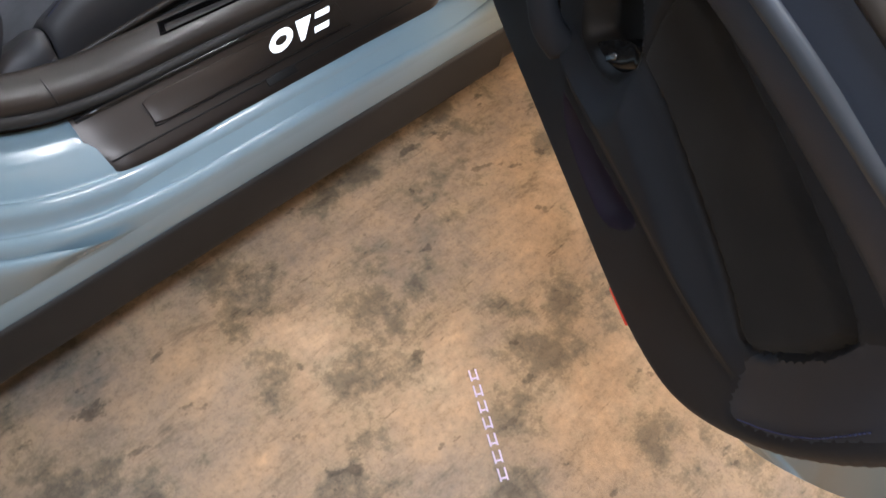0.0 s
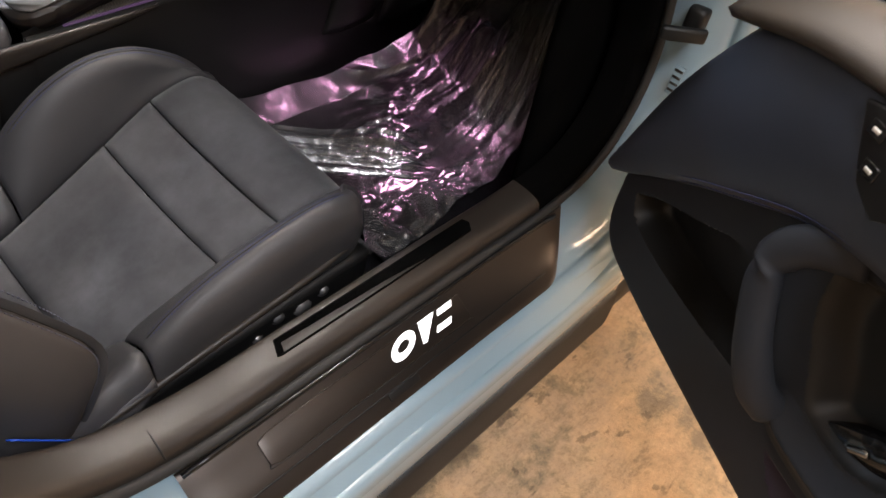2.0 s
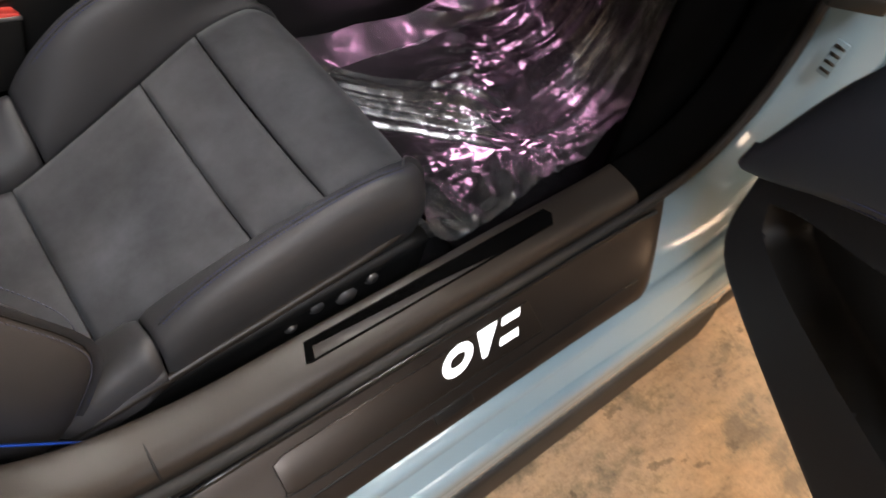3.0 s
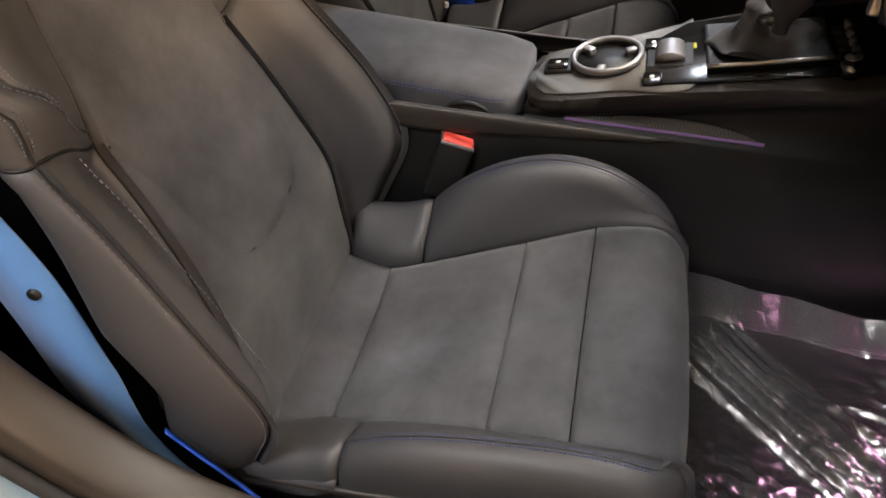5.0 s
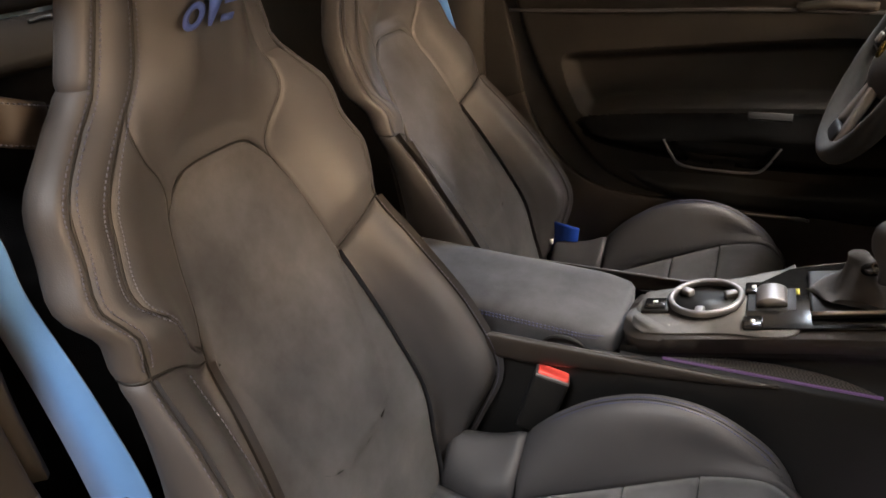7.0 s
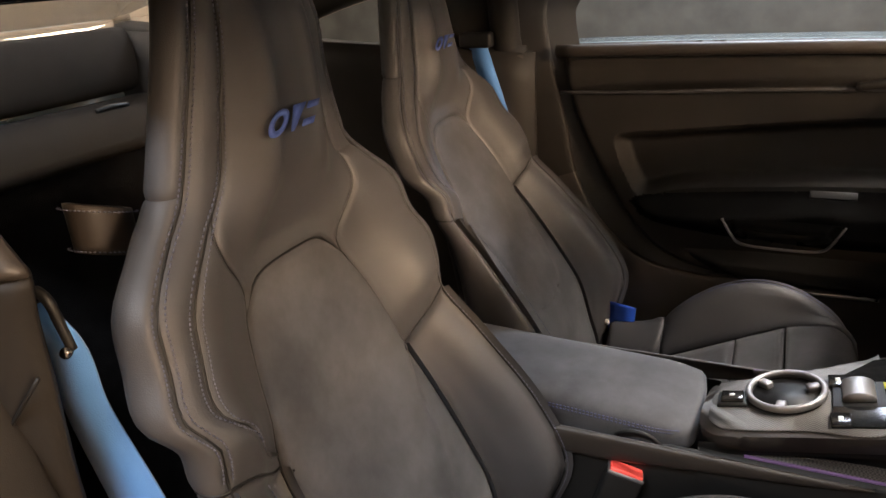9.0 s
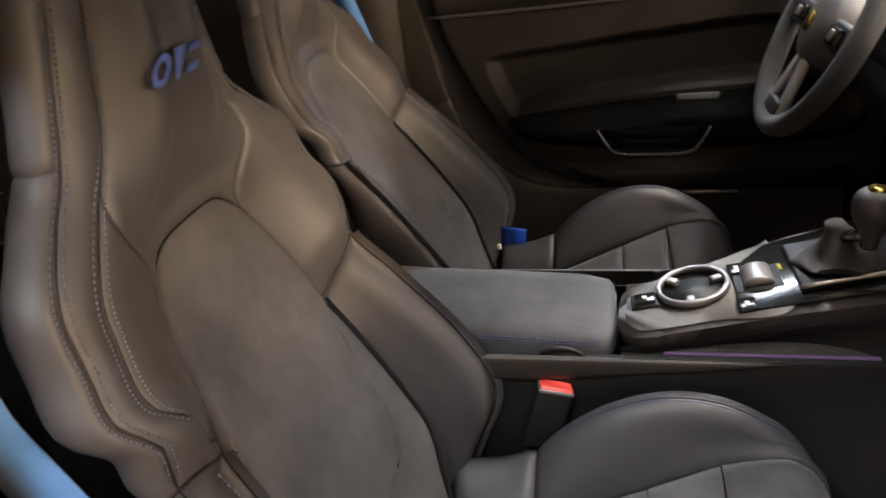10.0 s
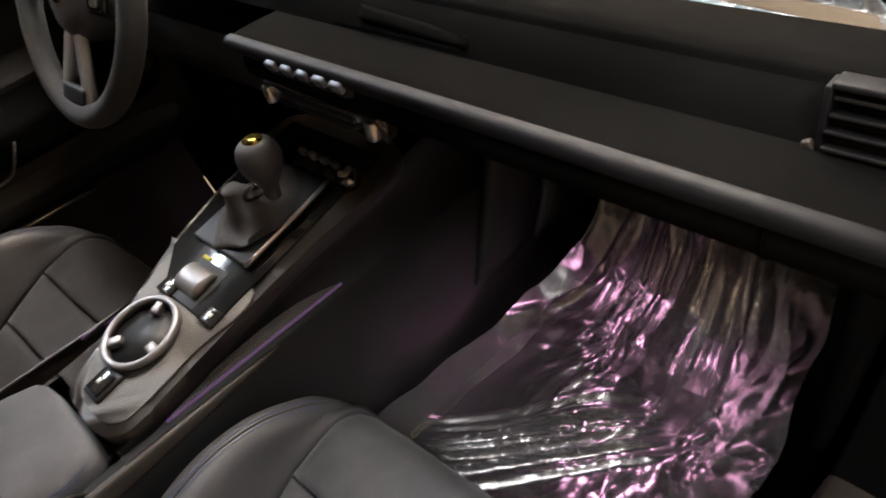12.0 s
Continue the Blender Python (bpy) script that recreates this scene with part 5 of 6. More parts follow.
def console():
    c = thing("centre_console", (0.15, 0, 0.16), "black centre console with woven silver trim and purple lit edge", "centre console")
    o = Vector((0.15, 0, 0.16))
    def side_skin(side):
        prof = lambda x: [(0.108, slope(x) - 0.004), (0.111, slope(x) - 0.020), (0.102, slope(x) - 0.024), (0.098, slope(x) * 0.5 + 0.262), (0.108, 0.531), (0.117, 0.5275), (0.120, 0.522), (0.124, 0.48), (0.128, 0.40), (0.125, 0.16)]
        return loft([[Vector((x, side * p[0] * (far_edge(x) / 0.112 if side > 0 and p[1] > 0.3 else 1.0), p[1])) - o for p in prof(x)] for x in np.linspace(0.172, 1.02, 60)], False)
    for side in (-1, 1):
        part("side_panel", side_skin(side), DARK, c, "soft black console side")
        part("rear_side_panel", loft([[Vector((x, side * p[0], p[1])) - o for p in spline([(0.095, 0.515), (0.110, 0.495), (0.118, 0.45), (0.125, 0.30), (0.125, 0.16)], 20)] for x in np.linspace(-0.32, 0.185, 30)], False), DARK, c)
        xs = np.linspace(0.23, 0.50, 24)
        fade = [max(0.0, 1 - ((x - 0.23) / 0.27) ** 2) for x in xs]
        part("speaker_weave", loft([[Vector((x, side * (0.1120 - 0.006 * g), 0.5335 + (slope(x) - 0.026 - 0.5335) * g)) - o, Vector((x, side * (0.112 - 0.009 * g), 0.5335 + (slope(x) * 0.5 + 0.262 - 0.5335) * g)) - o, Vector((x, side * 0.1125, 0.5325)) - o] for x, g in zip(xs, fade)], False), WEAVE, c, "dark perforated side strip")
        part("light_line", tube([Vector((x, side * 0.1125, 0.5325)) - o for x in xs], 0.0022, 6), PURPLE_LINE, c, "thin purple light line")
    for side in (-1, 1):
        shoulder = lambda u, v, s=side: Vector((-0.30 + 0.68 * u, s * (0.1245 + 0.003 * math.sin(math.pi * v)), 0.530 - (0.040 * min(1.0, 2.0 * (1 - u)) ** 0.8 + 0.003) * v)) - o
        part("shoulder_trim", patch(shoulder, 20, 8, 0.004, 0.002, 0.2, Vector((0.1, 0, 0.45)) - o), TRIM, c, "brown-black tapering shoulder trim")
    rounded = [(0.172, -0.030), (0.171, -0.075), (0.184, -0.102), (0.213, -0.113), (0.30, -0.113), (0.45, -0.112), (0.66, -0.110), (0.66, 0.110), (0.53, 0.106), (0.495, 0.104), (0.383, 0.083), (0.274, 0.043), (0.205, 0.027), (0.180, 0.010)]
    pitch = math.atan(0.215)
    top = Matrix.Translation(Vector((0.17, 0, 0.541)) - o) @ Matrix.Rotation(-pitch, 4, "Y") @ Matrix.Translation((-0.17, 0, 0))
    part("rim", slab(rounded, 0.022, top @ Matrix.Translation((0, 0, -0.012)), 0.008, 90, 3), TRIM, c, "soft black console rim")
    inner = [(0.184, -0.028), (0.183, -0.070), (0.194, -0.092), (0.216, -0.101), (0.30, -0.101), (0.40, -0.098), (0.40, 0.082), (0.383, 0.076), (0.274, 0.036), (0.208, 0.019), (0.190, 0.006)]
    part("weave_trim", slab(inner, 0.004, top @ Matrix.Translation((0, 0, 0.009)), 0.002, 80), WEAVE, c, "woven silver-grey trim")
    inset = [(0.335, -0.095), (0.64, -0.095), (0.64, 0.095), (0.50, 0.094), (0.392, 0.074), (0.352, 0.034), (0.336, 0.0)]
    part("gloss_panel", slab(inset, 0.004, top @ Matrix.Translation((0, 0, 0.0115)), 0.0015), GLOSS, c, "gloss black console panel")
    return c, top, o


CONSOLE, TOP, CO = console()
LIFT = Matrix.Translation(CO)


def on_top(x, y, h=0.0):
    """A pose on the console's sloping top."""
    return LIFT @ TOP @ Matrix.Translation((x, y, 0.013 + h))


cup = thing("cup_holder", (on_top(0.281, -0.017)).translation, "black cup holder with a satin rim and grip tabs", "cup holder")
ROT = TOP.to_3x3().to_4x4()
axis = ROT @ Vector((0, 0, 1))
part("rim", ring(axis * 0.008, axis, 0.052, 0.008, 0.009, 56), SATIN, cup, "satin grey rim")
part("wall", ring(axis * -0.014, axis, 0.0485, 0.004, 0.042, 56), DARK, cup)
part("floor_disc", disc(axis * -0.001, axis, 0.0445, 0.004, 40, 0), DARK, cup)
for a in (20, 140, 260):
    tab = Matrix.Rotation(radians(a), 4, "Z")
    part("grip_tab", box(0.036, 0, 0.004, 0.018, 0.013, 0.012, 0.003, ROT @ tab), SATIN, cup, "grey grip tab")

pb = thing("parking_brake_switch", on_top(0.212, -0.030).translation, "black parking brake switch with a white mark", "switch")
part("frame", box(0, 0, 0.001, 0.040, 0.036, 0.008, 0.003, ROT), DARK, pb)
part("key", box(0, 0, 0.006, 0.030, 0.026, 0.006, 0.002, ROT), GLOSS, pb)
part("mark", box(0.0, 0, 0.0096, 0.007, 0.006, 0.0008, 0, ROT), PRINT, pb, "white print mark")
for (bx, by, col) in ((0.345, -0.082, PRINT), (0.345, 0.014, PRINT)):
    sw = thing("console_button", on_top(bx, by).translation, "small black console button with a white mark", "switch", "console buttons")
    part("key", box(0, 0, 0.003, 0.024, 0.030, 0.006, 0.002, ROT), GLOSS, sw)
    part("mark", box(0, 0, 0.0064, 0.006, 0.009, 0.0006, 0, ROT), col, sw, "white print mark")
roller = thing("thumb_roller", on_top(0.368, -0.018).translation, "satin metal roller in the console panel", "roller")
part("barrel", loft([[ROT @ Vector((dx, dy, 0.006 + dz)) for dx, dz in [(0.020 * math.cos(a), 0.011 * math.sin(a)) for a in [2 * math.pi * k / 20 for k in range(20)]]] for dy in (-0.022, -0.020, 0.020, 0.022)]), SATIN, roller)
part("well", box(0, 0, 0.001, 0.062, 0.062, 0.004, 0.001, ROT), DARK, roller)
part("yellow_mark", box(0.033, 0.02, 0.0035, 0.005, 0.016, 0.0006, 0, ROT), YELLOW, roller, "yellow print mark")

# shifter
sh = thing("gear_shifter", on_top(0.475, -0.010).translation, "manual gear lever with black boot and brass topped knob", "gear lever")
plate_o = [(-0.060, -0.062), (0.095, -0.058), (0.095, 0.058), (-0.060, 0.062)]
part("boot_frame", slab(plate_o, 0.010, ROT, 0.004, None, 3), DARK, sh, "black boot frame")
part("frame_edge", tube([ROT @ Vector(p) for p in [(-0.060, -0.062, 0.011), (0.02, -0.061, 0.011), (0.095, -0.058, 0.011)]], 0.003, 8, 10), SILVER, sh, "bright frame edge")
boot = []
for k in range(14):
    h = k / 13
    r = 1 - h
    boot.append([ROT @ Vector((0.015 * (1 - h) + (0.012 + 0.062 * r ** 1.5 * (1 + 0.10 * math.sin(5 * a + 2 * h))) * math.cos(a) * (1.0), (0.012 + 0.048 * r ** 1.5 * (1 + 0.10 * math.sin(4 * a))) * math.sin(a), 0.010 + 0.055 * h ** 1.4 + 0.007 * math.sin(9 * h + 2 * a) * r)) for a in [2 * math.pi * j / 28 for j in range(28)]])
part("boot", loft(boot), SUEDE, sh, "folded black suede boot")
KN = Vector((0.016, -0.047, 0.090))
part("stem", tube([ROT @ Vector((0, 0, 0.04)), KN + Vector((0, 0, -0.02))], 0.009, 12), CHROME, sh, "dark metal stem")
prof = spline([(0.010, -0.040), (0.011, -0.026), (0.016, -0.014), (0.0245, 0.002), (0.0275, 0.018), (0.0235, 0.033), (0.013, 0.041), (0.001, 0.0425)], 28)
part("knob", loft([[KN + Vector((p[0] * math.cos(a), p[0] * math.sin(a), p[1])) for a in [2 * math.pi * j / 28 for j in range(28)]] for p in prof]), LEATHER, sh, "black leather gear knob")
part("knob_cap", disc(KN + Vector((0, 0, 0.0415)), (0, 0, 1), 0.0125, 0.004, 28, 0.001), GOLD, sh, "brass coloured shift pattern cap")
# switch row in front of the shifter
for k in range(4):
    sw = thing("toggle_switch", on_top(0.588, -0.062 + 0.0225 * k).translation, "small dark toggle switch with bright top", "switch", "toggle switches")
    part("base", box(0, 0, 0.006, 0.026, 0.020, 0.012, 0.003, ROT), DARK, sw)
    part("lever", box(0.004, 0, 0.016, 0.009, 0.013, 0.012, 0.003, ROT), SATIN, sw)
dial = thing("rotary_knob", on_top(0.582, -0.092, 0.0).translation, "small knurled rotary knob with a pale cap", "knob")
part("grip", disc((0, 0, 0.010), axis, 0.014, 0.026, 24, 0.003), CHROME, dial)
part("cap", disc(axis * 0.014 + Vector((0, 0, 0.010)), axis, 0.010, 0.003, 24, 0.001), SILVER, dial, "pale metal cap")

# armrest
arm = thing("armrest", (0.0, 0, 0.50), "black suede centre armrest with blue stitching", "armrest")
def arm_ring(x):
    e = max(0.0, (x - 0.10) / 0.065)
    f = 1 - 0.35 * e ** 2
    w, zt = 0.098 * (1 - 0.10 * e ** 2), 0.560 - 0.06 * x - 0.012 * e ** 2
    return [(x, w * math.copysign(abs(math.cos(a)) ** 0.5, math.cos(a)), 0.515 - 0.5 + (zt - 0.515) * math.copysign(abs(math.sin(a)) ** 0.6, math.sin(a)) * (1 if math.sin(a) > 0 else 0.6)) for a in [2 * math.pi * k / 36 for k in range(36)]]
rings = [arm_ring(x) for x in np.linspace(-0.32, 0.14, 30)]
tip = np.array(rings[-1])
mid = tip.mean(axis=0)
for k, g in ((0.016, 0.94), (0.024, 0.80), (0.028, 0.5)):
    rings.append([tuple(mid + (p - mid) * g + np.array([k, 0, 0])) for p in tip])
part("pad", loft(rings), SUEDE, arm, "grey-black suede pad")
for dz in (0.0, 0.005):
    stitches("edge_stitching", [(x, -0.0985, 0.040 + dz - 0.06 * x) for x in np.linspace(-0.25, 0.11, 6)] + [(0.145, -0.089, 0.030 + dz)], 75, arm, THREAD, 0.0009)
part("latch", tube([(0.050, -0.102, 0.006), (0.066, -0.104, 0.024), (0.088, -0.104, 0.030), (0.110, -0.103, 0.024), (0.126, -0.101, 0.006)], 0.0035, 8, 20), DARK, arm, "recessed release latch")
part("tray", box(-0.08, 0, -0.005, 0.46, 0.19, 0.03, 0.01), TRIM, arm)


# ---- dashboard ----
dash = thing("dashboard", (0.60, 0, 0.80), "black leather dashboard with a pale-edged ledge and air vent", "dashboard")
DO = Vector((0.60, 0, 0.80))
def dash_loft(prof, y0, y1, n=30, cnt=24, bow=-0.004):
    q = spline(prof, cnt)
    return loft([[Vector((p[0] + bow * (y / 0.7) ** 2, y, p[1])) - DO for p in q] for y in np.linspace(y0, y1, n)], False)
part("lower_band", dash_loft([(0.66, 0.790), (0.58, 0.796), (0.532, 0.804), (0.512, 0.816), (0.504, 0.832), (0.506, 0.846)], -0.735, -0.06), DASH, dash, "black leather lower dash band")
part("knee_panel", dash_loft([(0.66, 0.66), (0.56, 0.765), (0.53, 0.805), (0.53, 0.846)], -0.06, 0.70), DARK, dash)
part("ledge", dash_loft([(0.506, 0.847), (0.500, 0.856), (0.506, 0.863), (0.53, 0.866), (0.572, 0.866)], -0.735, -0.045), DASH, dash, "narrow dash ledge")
# the highlight on the ledge's front, put in as a paler rolled strip
part("ledge_edge", dash_loft([(0.4985, 0.851), (0.4966, 0.857), (0.4990, 0.8640), (0.506, 0.8664), (0.509, 0.8666)], -0.735, -0.045, 30, 10), EDGE, dash, "rolled ledge edge, greyed as its highlight")
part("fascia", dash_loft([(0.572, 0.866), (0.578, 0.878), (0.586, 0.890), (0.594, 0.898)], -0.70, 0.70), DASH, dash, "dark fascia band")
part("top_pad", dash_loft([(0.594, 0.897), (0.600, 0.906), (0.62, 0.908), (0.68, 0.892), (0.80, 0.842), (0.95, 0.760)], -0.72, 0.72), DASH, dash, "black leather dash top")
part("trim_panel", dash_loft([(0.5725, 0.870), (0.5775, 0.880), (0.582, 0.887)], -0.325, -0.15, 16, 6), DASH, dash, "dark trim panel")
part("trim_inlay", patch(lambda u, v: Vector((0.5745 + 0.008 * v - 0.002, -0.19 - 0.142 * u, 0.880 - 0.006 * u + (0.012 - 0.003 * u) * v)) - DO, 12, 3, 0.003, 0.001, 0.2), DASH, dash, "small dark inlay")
for y in (-0.315, -0.635):
    part("dash_seam", tube([Vector((0.515 - 0.004 * (y / 0.7) ** 2, y, 0.813)) - DO, Vector((0.503 - 0.004 * (y / 0.7) ** 2, y, 0.830)) - DO, Vector((0.503 - 0.004 * (y / 0.7) ** 2, y, 0.848)) - DO], 0.0016, 6, 10), VOID, dash)
vent = thing("air_vent", (0.573, -0.703, 0.885), "black dashboard air vent with slats", "air vent")
for dz in (-0.026, 0.026):
    part("frame_rail", box(0.002, 0, dz, 0.018, 0.13, 0.005, 0.002), EDGE, vent)
for dy in (-0.066, 0.066):
    part("frame_end", box(0.002, dy, 0, 0.018, 0.005, 0.052, 0.002), EDGE, vent)
# near-black block stands in for the shaded inside of the vent
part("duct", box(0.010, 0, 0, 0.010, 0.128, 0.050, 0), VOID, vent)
for k in range(4):
    part("slat", box(-0.002, 0, -0.0165 + 0.011 * k, 0.014, 0.126, 0.003, 0.001, Matrix.Rotation(radians(12), 4, "Y")), DARK, vent)
part("thumb_wheel", box(-0.008, -0.01, 0.0, 0.010, 0.010, 0.012, 0.003), SATIN, vent, "bright vent slider")
part("side_slider", box(-0.006, 0.072, 0.004, 0.006, 0.007, 0.036, 0.002, Matrix.Rotation(radians(-28), 4, "X")), TRIM, vent)
part("kicker", patch(lambda u, v: Vector((0.64 + 0.52 * u, -0.70 + 0.66 * v, 0.776 - 0.13 * u)) - DO, 6, 10, 0.01), DARK, dash, "dark underside panel")

for x0, x1, z0, z1 in ((0.72, 0.86, 0.36, 0.655), (0.875, 1.02, 0.34, 0.655)):
    part("knee_pad", patch(lambda u, v, x0=x0, x1=x1, z0=z0, z1=z1: Vector((x0 + (x1 - x0) * u + 0.10 * v, -0.130 - 0.012 * math.sin(math.pi * u), z0 + (z1 - z0) * v)) - DO, 10, 12, 0.01, 0.006, 0.2, Vector((0.85, 0.1, 0.5)) - DO), DARK, dash, "soft black knee pad on the tunnel")

# row of keys and climate panel
for k in range(5):
    key = thing("dash_key", (0.501, -0.130 - 0.026 * k, 0.8535), "small bright toggle key below the screen", "switch", "dash keys")
    part("cap", box(0, 0, 0, 0.018, 0.017, 0.011, 0.003, Matrix.Rotation(radians(-25), 4, "Y")), STRIP, key)
    part("base", box(0.008, 0, -0.008, 0.02, 0.023, 0.012, 0.002), DARK, key)
clim = thing("climate_panel", (0.522, -0.168, 0.802), "dark climate control panel with bright ends", "control panel")
part("panel", box(0, 0, 0, 0.02, 0.19, 0.035, 0.006, Matrix.Rotation(radians(-15), 4, "Y")), GLOSS, clim)
for y in (-0.085, 0.085):
    part("end_roller", box(-0.012, y, 0, 0.012, 0.012, 0.022, 0.003), SILVER, clim, "knurled end roller")
part("slot", box(-0.011, 0, 0.004, 0.006, 0.12, 0.006, 0.001), DARK, clim)

# steering wheel
sw = thing("steering_wheel", (0.4985, 0.334, 0.867), "black suede steering wheel with brass crest and spokes", "steering wheel")
SWM = Matrix.Rotation(radians(-66), 4, "Y")
WR = 0.172
part("rim", tube([SWM @ Vector((WR * math.cos(a), WR * math.sin(a), 0)) for a in [2 * math.pi * k / 64 for k in range(64)]], 0.0185, 14, None, None, 1.0, True), DOOR_SUEDE, sw, "dark grey suede rim")
part("hub", loft([[SWM @ Vector((p[0] * math.cos(a), p[0] * math.sin(a), p[1])) for a in [2 * math.pi * j / 28 for j in range(28)]] for p in spline([(0.066, -0.045), (0.068, -0.01), (0.055, 0.012), (0.030, 0.022), (0.001, 0.024)], 14)]), LEATHER, sw, "round leather hub")
part("crest", disc(SWM @ Vector((0, 0, 0.0245)), SWM @ Vector((0, 0, 1)), 0.017, 0.004, 24, 0.001), GOLD, sw, "brass coloured crest as a plain disc")
for a in (90, 270):
    part("spoke", box(0.115, 0, 0.0, 0.11, 0.045, 0.016, 0.006, SWM @ Matrix.Rotation(radians(a), 4, "Z")), DARK, sw)
    part("spoke_switch", box(0.10, 0, 0.011, 0.05, 0.028, 0.010, 0.004, SWM @ Matrix.Rotation(radians(a), 4, "Z")), GLOSS, sw)
    part("switch_roller", box(0.102, 0.0, 0.017, 0.012, 0.018, 0.008, 0.003, SWM @ Matrix.Rotation(radians(a), 4, "Z")), SATIN, sw, "small bright roller")
for a in (166, 194):
    part("lower_spoke", box(0.112, 0, 0.0, 0.115, 0.024, 0.015, 0.005, SWM @ Matrix.Rotation(radians(a), 4, "Z")), SATIN, sw, "satin lower spoke")
part("spoke_badge", box(-0.145, 0, 0.004, 0.03, 0.075, 0.014, 0.006, SWM), EDGE, sw)
part("column", tube([SWM @ Vector((0, 0, -0.03)), SWM @ Vector((0, 0, -0.24))], 0.045, 14), DARK, sw)

# ---- the driver's closed door ----
fd = thing("car_door", (0.25, 0.66, 0.40), "closed driver door with black suede panel and pull", "car door", "car doors")
FO = Vector((0.25, 0.66, 0.40))
F = lambda x, y, z: Vector((x, y, z)) - FO
fm = Matrix(((1, 0, 0, -FO.x), (0, 0, -1, -FO.y), (0, 1, 0, -FO.z), (0, 0, 0, 1)))
outl = [(-0.245, 0.968), (-0.225, 0.845), (-0.175, 0.720), (-0.090, 0.575), (0.000, 0.484), (0.138, 0.440), (0.40, 0.422), (0.74, 0.43), (0.81, 0.55), (0.84, 0.75), (0.80, 0.93), (0.5, 0.965), (0.1, 0.970)]
part("outer_skin", slab(outl, 0.10, fm @ Matrix.Translation((0, 0, -0.86)), 0.01, 60), PAINT, fd, "pale blue outer skin")
part("belt_roll", tube([F(-0.25, 0.668, 0.960), F(0.1, 0.664, 0.962), F(0.45, 0.664, 0.960), F(0.80, 0.67, 0.94)], 0.014, 10, 24), TRIM, fd, "soft belt roll")
part("belt_trim_line", tube([F(-0.24, 0.664, 0.868), F(0.0, 0.660, 0.872), F(0.35, 0.660, 0.880), F(0.75, 0.664, 0.870)], 0.0035, 8, 24), LEATHER, fd, "raised trim line")
upper = [(-0.225, 0.85), (-0.205, 0.868), (0.0, 0.875), (0.35, 0.884), (0.74, 0.878), (0.76, 0.905), (0.70, 0.935), (0.35, 0.945), (0.0, 0.940), (-0.235, 0.932)]
hollow = [(-0.118, 0.752), (-0.098, 0.775), (0.03, 0.789), (0.30, 0.815), (0.50, 0.825), (0.58, 0.79), (0.57, 0.72), (0.50, 0.685), (0.30, 0.672), (0.05, 0.652), (-0.050, 0.628), (-0.092, 0.68)]
ledge = [(-0.075, 0.612), (-0.03, 0.570), (0.10, 0.548), (0.30, 0.536), (0.52, 0.540), (0.68, 0.56), (0.69, 0.64), (0.60, 0.685), (0.48, 0.672), (0.30, 0.662), (0.08, 0.645), (-0.045, 0.630)]
pull = [(0.137, 0.604), (0.158, 0.572), (0.182, 0.546), (0.26, 0.540), (0.330, 0.544), (0.352, 0.570), (0.371, 0.606), (0.30, 0.612), (0.20, 0.610)]
pocket = [(0.05, 0.505), (0.10, 0.468), (0.20, 0.432), (0.45, 0.428), (0.66, 0.44), (0.70, 0.50), (0.60, 0.518), (0.40, 0.512), (0.20, 0.512)]
relief(fd, ("panel", FAR_TRIM, "dark moulded door panel", outl),
       [("upper_pad", FAR_TRIM, "black leather upper pad", upper, 0.008, 0.020, 0.003),
        ("suede_insert", FAR_TRIM, "dark suede hollow", hollow, -0.040, 0.030, 0.0),
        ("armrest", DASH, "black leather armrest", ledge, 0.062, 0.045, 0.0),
        ("pull_pocket", DARK, "dark pull pocket", pull, -0.040, 0.010, 0.0),
        ("lower_pocket", DARK, "black lower door pocket", pocket, 0.020, 0.03, 0.002)], 0.006, lambda u, z, n: F(u, 0.672 - n, z))
edge = [(0.135, 0.608), (0.156, 0.572), (0.180, 0.544), (0.26, 0.537), (0.332, 0.541), (0.355, 0.569), (0.375, 0.608)]
part("pull_edge", tube([F(p[0], 0.672 - 0.064 + 0.02 * abs(p[1] - 0.58) / 0.03 * (1 if p[1] < 0.58 else 0.2), p[1]) for p in edge], 0.0032, 8, 40), SATIN, fd, "satin edge of the door pull")
part("switch_panel", slab([(0.30, -0.008), (0.385, -0.008), (0.385, 0.008), (0.30, 0.008)], 0.006, Matrix.Translation(F(0.0, 0.604, 0.676)) @ Matrix.Rotation(radians(60), 4, "X"), 0.002), DARK, fd, "window switches")
part("release", tube([F(0.36, 0.656, 0.885), F(0.42, 0.645, 0.895), F(0.50, 0.652, 0.89)], 0.009, 8, 16), FAR_TRIM, fd, "door release")
part("mirror_sail", slab([(0.60, 0.93), (0.80, 0.93), (0.62, 1.02)], 0.02, fm @ Matrix.Translation((0, 0, -0.72)), 0.004), DARK, fd)
strip = thing("sill_guard", (0.381, 0.645, 0.439), "bright metal scuff strip on the driver's sill", "scuff strip")
part("strip", box(0, 0, 0, 0.155, 0.012, 0.008, 0.003), SILVER, strip)

# ---- rear cabin ----
rear = thing("rear_cabin_trim", (-0.70, 0, 0.16), "dark trimmed rear cabin with folded seats and shelf", "car trim")
RO = Vector((-0.70, 0, 0.16))
part("bulkhead", patch(lambda u, v: Vector((-0.62 - 0.29 * v, -0.62 + 1.24 * u, 0.16 + 0.705 * v)) - RO, 12, 12, 0.03, 0.01, 0.1), CARPET, rear, "dark rear seat backs")
part("shelf", patch(lambda u, v: Vector((-0.91 - 0.46 * v, (-0.61 + 0.13 * v) * (1 - 2 * u), 0.872 + 0.018 * v)) - RO, 14, 10, 0.03, 0.004, 0.1), REAR_TRIM, rear, "brown-black rear shelf")
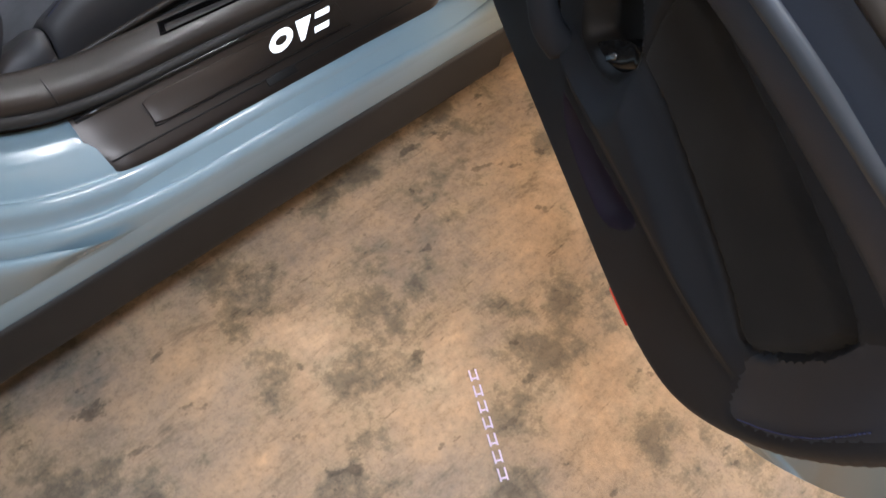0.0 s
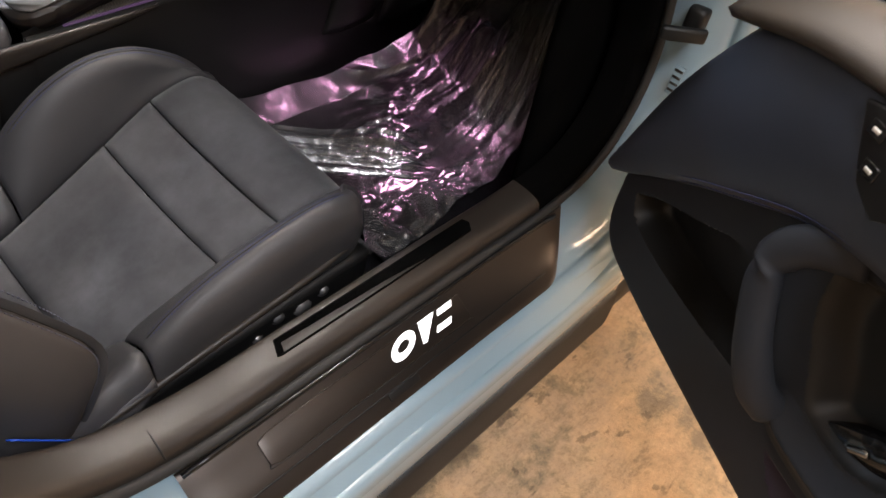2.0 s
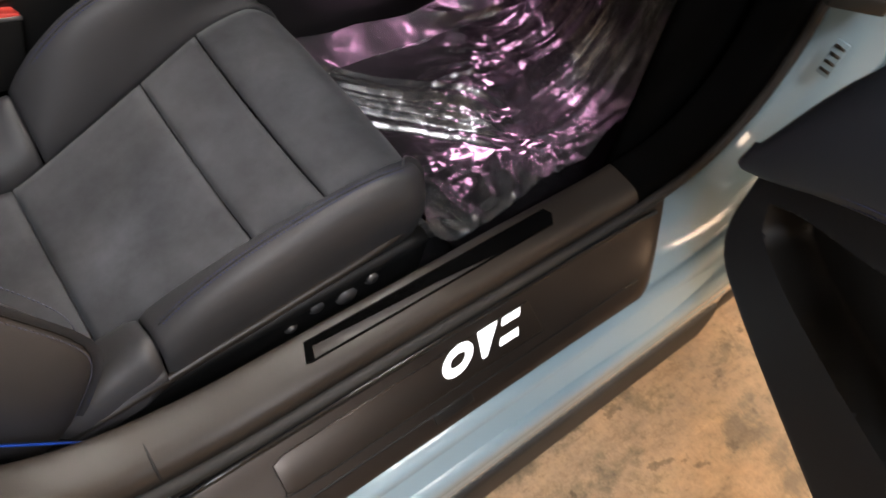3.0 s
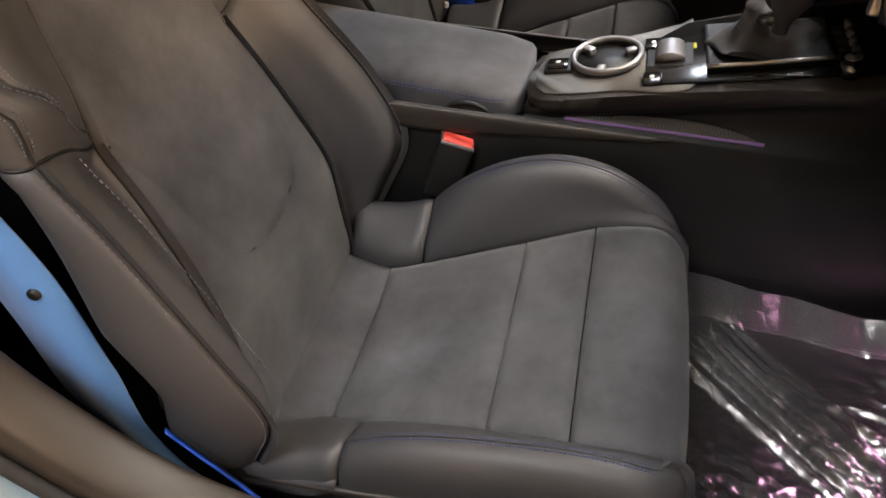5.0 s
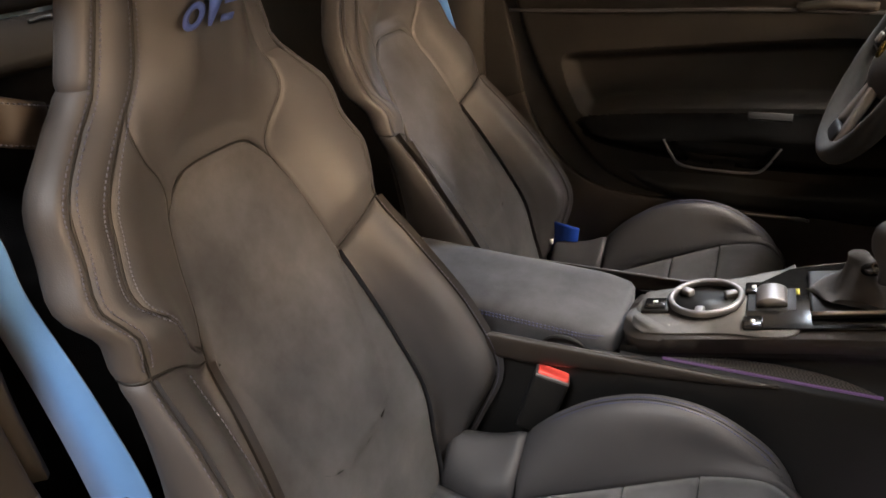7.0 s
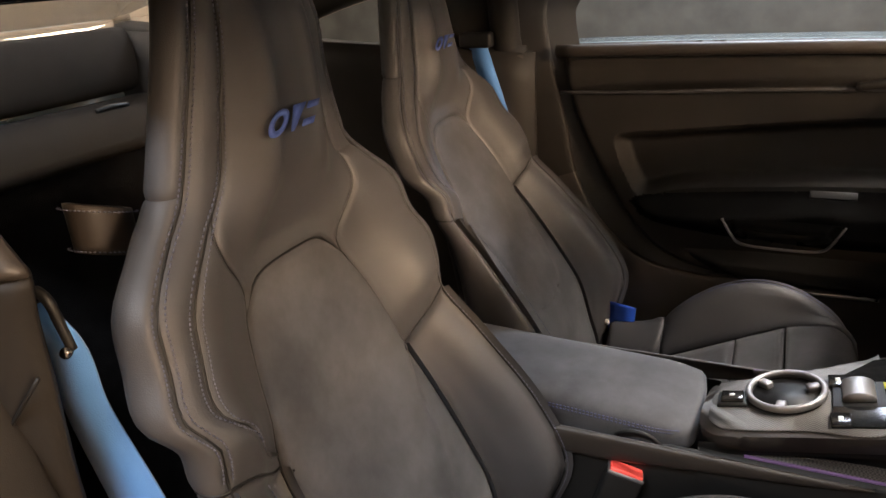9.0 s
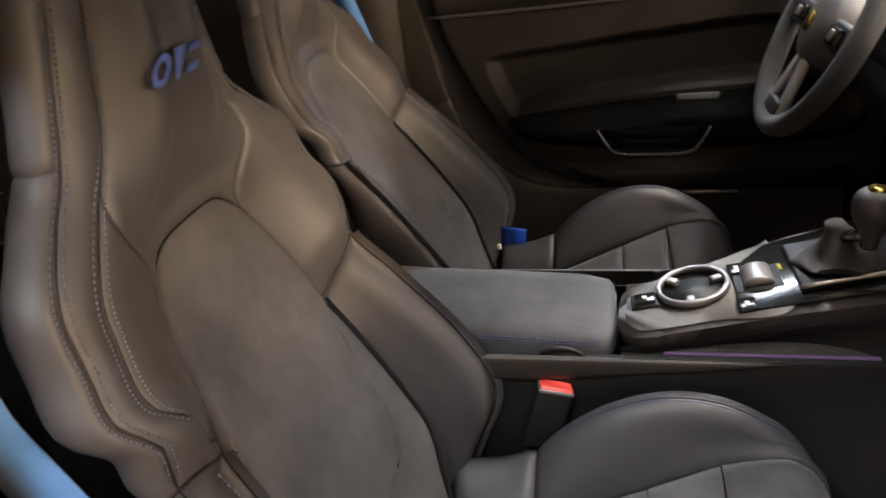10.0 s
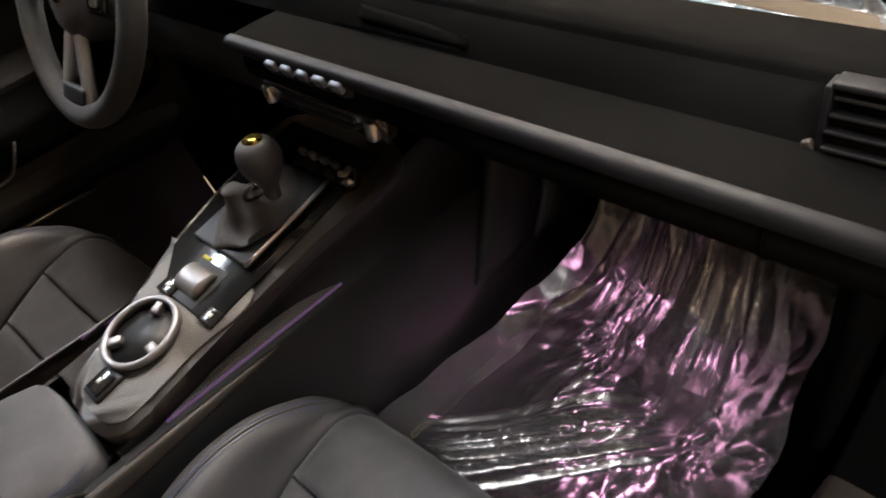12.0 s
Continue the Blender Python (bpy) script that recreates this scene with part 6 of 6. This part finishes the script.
def roll_pad(u, v):
    a = math.pi * (v - 0.5)
    return Vector((-1.40 + 0.045 * math.cos(a) ** 0.7, -0.475 + 0.95 * u, 0.982 + 0.082 * math.sin(a))) - RO
part("seat_roll", patch(roll_pad, 16, 14, 0.03, 0.004, 0.1, Vector((-1.5, 0, 0.98)) - RO), REAR_TRIM, rear, "brown padded roll below the rear window")
part("shelf_latch", tube([Vector((-1.24, 0.22, 0.893)) - RO, Vector((-1.235, 0.26, 0.897)) - RO, Vector((-1.235, 0.31, 0.893)) - RO], 0.006, 8, 10), DARK, rear, "small dark shelf latch")
for side in (-1, 1):
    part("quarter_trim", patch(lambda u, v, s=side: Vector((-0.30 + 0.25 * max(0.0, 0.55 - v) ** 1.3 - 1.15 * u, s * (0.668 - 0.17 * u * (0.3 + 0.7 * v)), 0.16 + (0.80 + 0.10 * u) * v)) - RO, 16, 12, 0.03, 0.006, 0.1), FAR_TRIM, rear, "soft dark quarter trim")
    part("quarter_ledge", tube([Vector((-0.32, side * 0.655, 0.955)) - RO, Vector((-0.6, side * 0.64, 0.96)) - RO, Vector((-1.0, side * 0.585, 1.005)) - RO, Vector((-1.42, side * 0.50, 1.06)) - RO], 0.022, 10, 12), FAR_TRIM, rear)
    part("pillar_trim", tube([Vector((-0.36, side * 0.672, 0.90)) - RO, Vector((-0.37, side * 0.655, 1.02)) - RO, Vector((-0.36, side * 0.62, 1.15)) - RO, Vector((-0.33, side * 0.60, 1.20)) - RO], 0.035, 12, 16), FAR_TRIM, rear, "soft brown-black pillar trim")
part("rear_panel", patch(lambda u, v: Vector((-1.46 + 0.53 * v, -0.54 + 1.08 * u, 1.060 + 0.115 * v)) - RO, 8, 4, 0.004), CLEAR, rear, "rear window glass").visible_shadow = False

# ---- clear film laid in the passenger footwell ----
def film_sheet():
    """A thin sheet that hangs from under the dash, fans out over the footwell, is pulled into long folds by the seat and lies crumpled at its edges."""
    noise.seed_set(4)
    nx, ny = 250, 190
    n = lambda a, b, c: noise.noise(Vector((a, b, c)))
    ridge = lambda q, k, p=1.5: max(0.0, 1 - abs(q) * k) ** p
    facet = lambda a, b, c: noise.voronoi(Vector((a, b, c)))[0]
    bell = lambda x, y, cx, cy, rx, ry: math.exp(-((x - cx) / rx) ** 2 - ((y - cy) / ry) ** 2)
    bm = bmesh.new()
    rows = []
    for i in range(nx + 1):
        row = []
        x = 0.430 + 0.87 * i / nx
        left = float(np.interp(x, [0.42, 0.60, 0.80, 0.95, 1.23], [-0.135, -0.140, -0.165, -0.195, -0.235])) + 0.012 * n(x * 11, 4.0, 0.3)
        right = float(np.interp(x, [0.42, 0.60, 0.80, 0.95, 1.23], [-0.615, -0.625, -0.612, -0.595, -0.545])) + 0.012 * n(x * 9, 8.0, 0.7)
        floor_z = float(np.interp(x, [0.42, 0.50, 0.60, 0.72, 0.82, 0.92, 1.02, 1.12, 1.25, 1.31], [0.262, 0.250, 0.240, 0.236, 0.248, 0.290, 0.380, 0.505, 0.690, 0.770]))
        for j in range(ny + 1):
            a = 2 * j / ny - 1
            y = 0.5 * (left + right) + 0.5 * (left - right) * a
            mid = bell(x, y, 0.745, -0.325, 0.12, 0.10)
            crumple = bell(x, y, 0.545, -0.50, 0.10, 0.10)
            z = floor_z + 0.034 * mid - 0.034 * bell(x, y, 0.88, -0.44, 0.09, 0.07)
            z += 0.085 * max(0.0, -a - 0.62 + 0.16 * n(x * 8, 1, 1)) / 0.38 * min(1.0, max(0.25, (x - 0.50) / 0.2)) + 0.04 * max(0.0, a - 0.8) / 0.2
            w = n(x * 5, y * 5, 1.0)
            # long folds drawn tight from the front of the seat across to the sill
            p, q = 0.707 * (x - 0.50) - 0.707 * (y + 0.22), 0.707 * (x - 0.50) + 0.707 * (y + 0.22)
            pull = max(0.0, min(1.0, (p + 0.02) / 0.05)) * max(0.0, min(1.0, (0.36 - p) / 0.12)) * max(0.0, min(1.0, (0.80 - x) / 0.12))
            # fan of folds from under the dash
            ang, rad = math.atan2(y + 0.36, 1.38 - x), math.hypot(1.38 - x, y + 0.36)
            far = min(1.0, max(0.12, (x - 0.66) / 0.22))
            z += (1 - pull) * far * (0.036 * n(rad * 1.4, ang * 4.0 + 0.5 * w, 0.4) + 0.020 * ridge(n(rad * 2.0 + 0.8 * w, ang * 8.0 + 0.9 * w, 3.1), 3.2)
                        + 0.0055 * ridge(n(rad * 3.0 + 2 * w, ang * 17.0 + 1.5 * w, 7.7), 2.6))
            for q0, h, wide in ((0.012, 0.014, 0.011), (-0.018, 0.010, 0.008), (-0.045, 0.012, 0.010), (0.050, 0.008, 0.008), (-0.078, 0.008, 0.009), (0.032, 0.006, 0.005), (-0.003, 0.006, 0.005)):
                z += pull * h * ridge(q - q0 * (1 - 0.9 * p) - 0.006 * n(p * 5, q0 * 40, 2.0), 1 / wide, 1.1)
            # upright gathers along the sill
            side_ = max(0.0, min(1.0, (-a - 0.45) / 0.25))
            z += side_ * (0.020 * ridge(n(x * 9 + 1.5 * w, y * 13 + 2 * w, 5.5), 2.2) + 0.009 * ridge(n(x * 20, y * 26 + 3 * w, 8.5), 2.0))
            # crumpled patches: flat facets with sharp edges
            d = facet(x * 17 + 1.3 * w, y * 17, 2.0)
            z += (1 - 0.7 * pull) * (0.045 * crumple + 0.014 * mid) * d[0]
            d = facet(x * 38 + w, y * 42 + w, 6.0)
            z += (0.007 * crumple + 0.005 * mid) * d[0]
            z += mid * 0.007 * ridge(n(rad * 7 + 2 * w, ang * 22.0 + 3 * w, 2.0), 2.4)
            row.append(bm.verts.new((x, y, z)))
        rows.append(row)
    for i in range(nx):
        for j in range(ny):
            bm.faces.new((rows[i][j], rows[i][j + 1], rows[i + 1][j + 1], rows[i + 1][j]))
    bmesh.ops.translate(bm, vec=(-0.80, 0.37, -0.17), verts=bm.verts)
    for e in bm.edges:
        if e.calc_face_angle(0.0) > radians(24):
            e.smooth = False
    ob = part("protective_film", bm, FILM, None, "", True)
    ob.location = (0.80, -0.37, 0.17)
    tagged(ob, "crumpled clear plastic film covering the passenger footwell", "plastic film")


film_sheet()
mat = thing("floor_mat", (0.78, -0.37, 0.178), "black carpet mat under the plastic film", "floor mat")
part("carpet", slab([(-0.26, -0.24), (0.24, -0.22), (0.24, 0.22), (-0.26, 0.24)], 0.014, Matrix.Identity(4), 0.006, None), CARPET, mat)
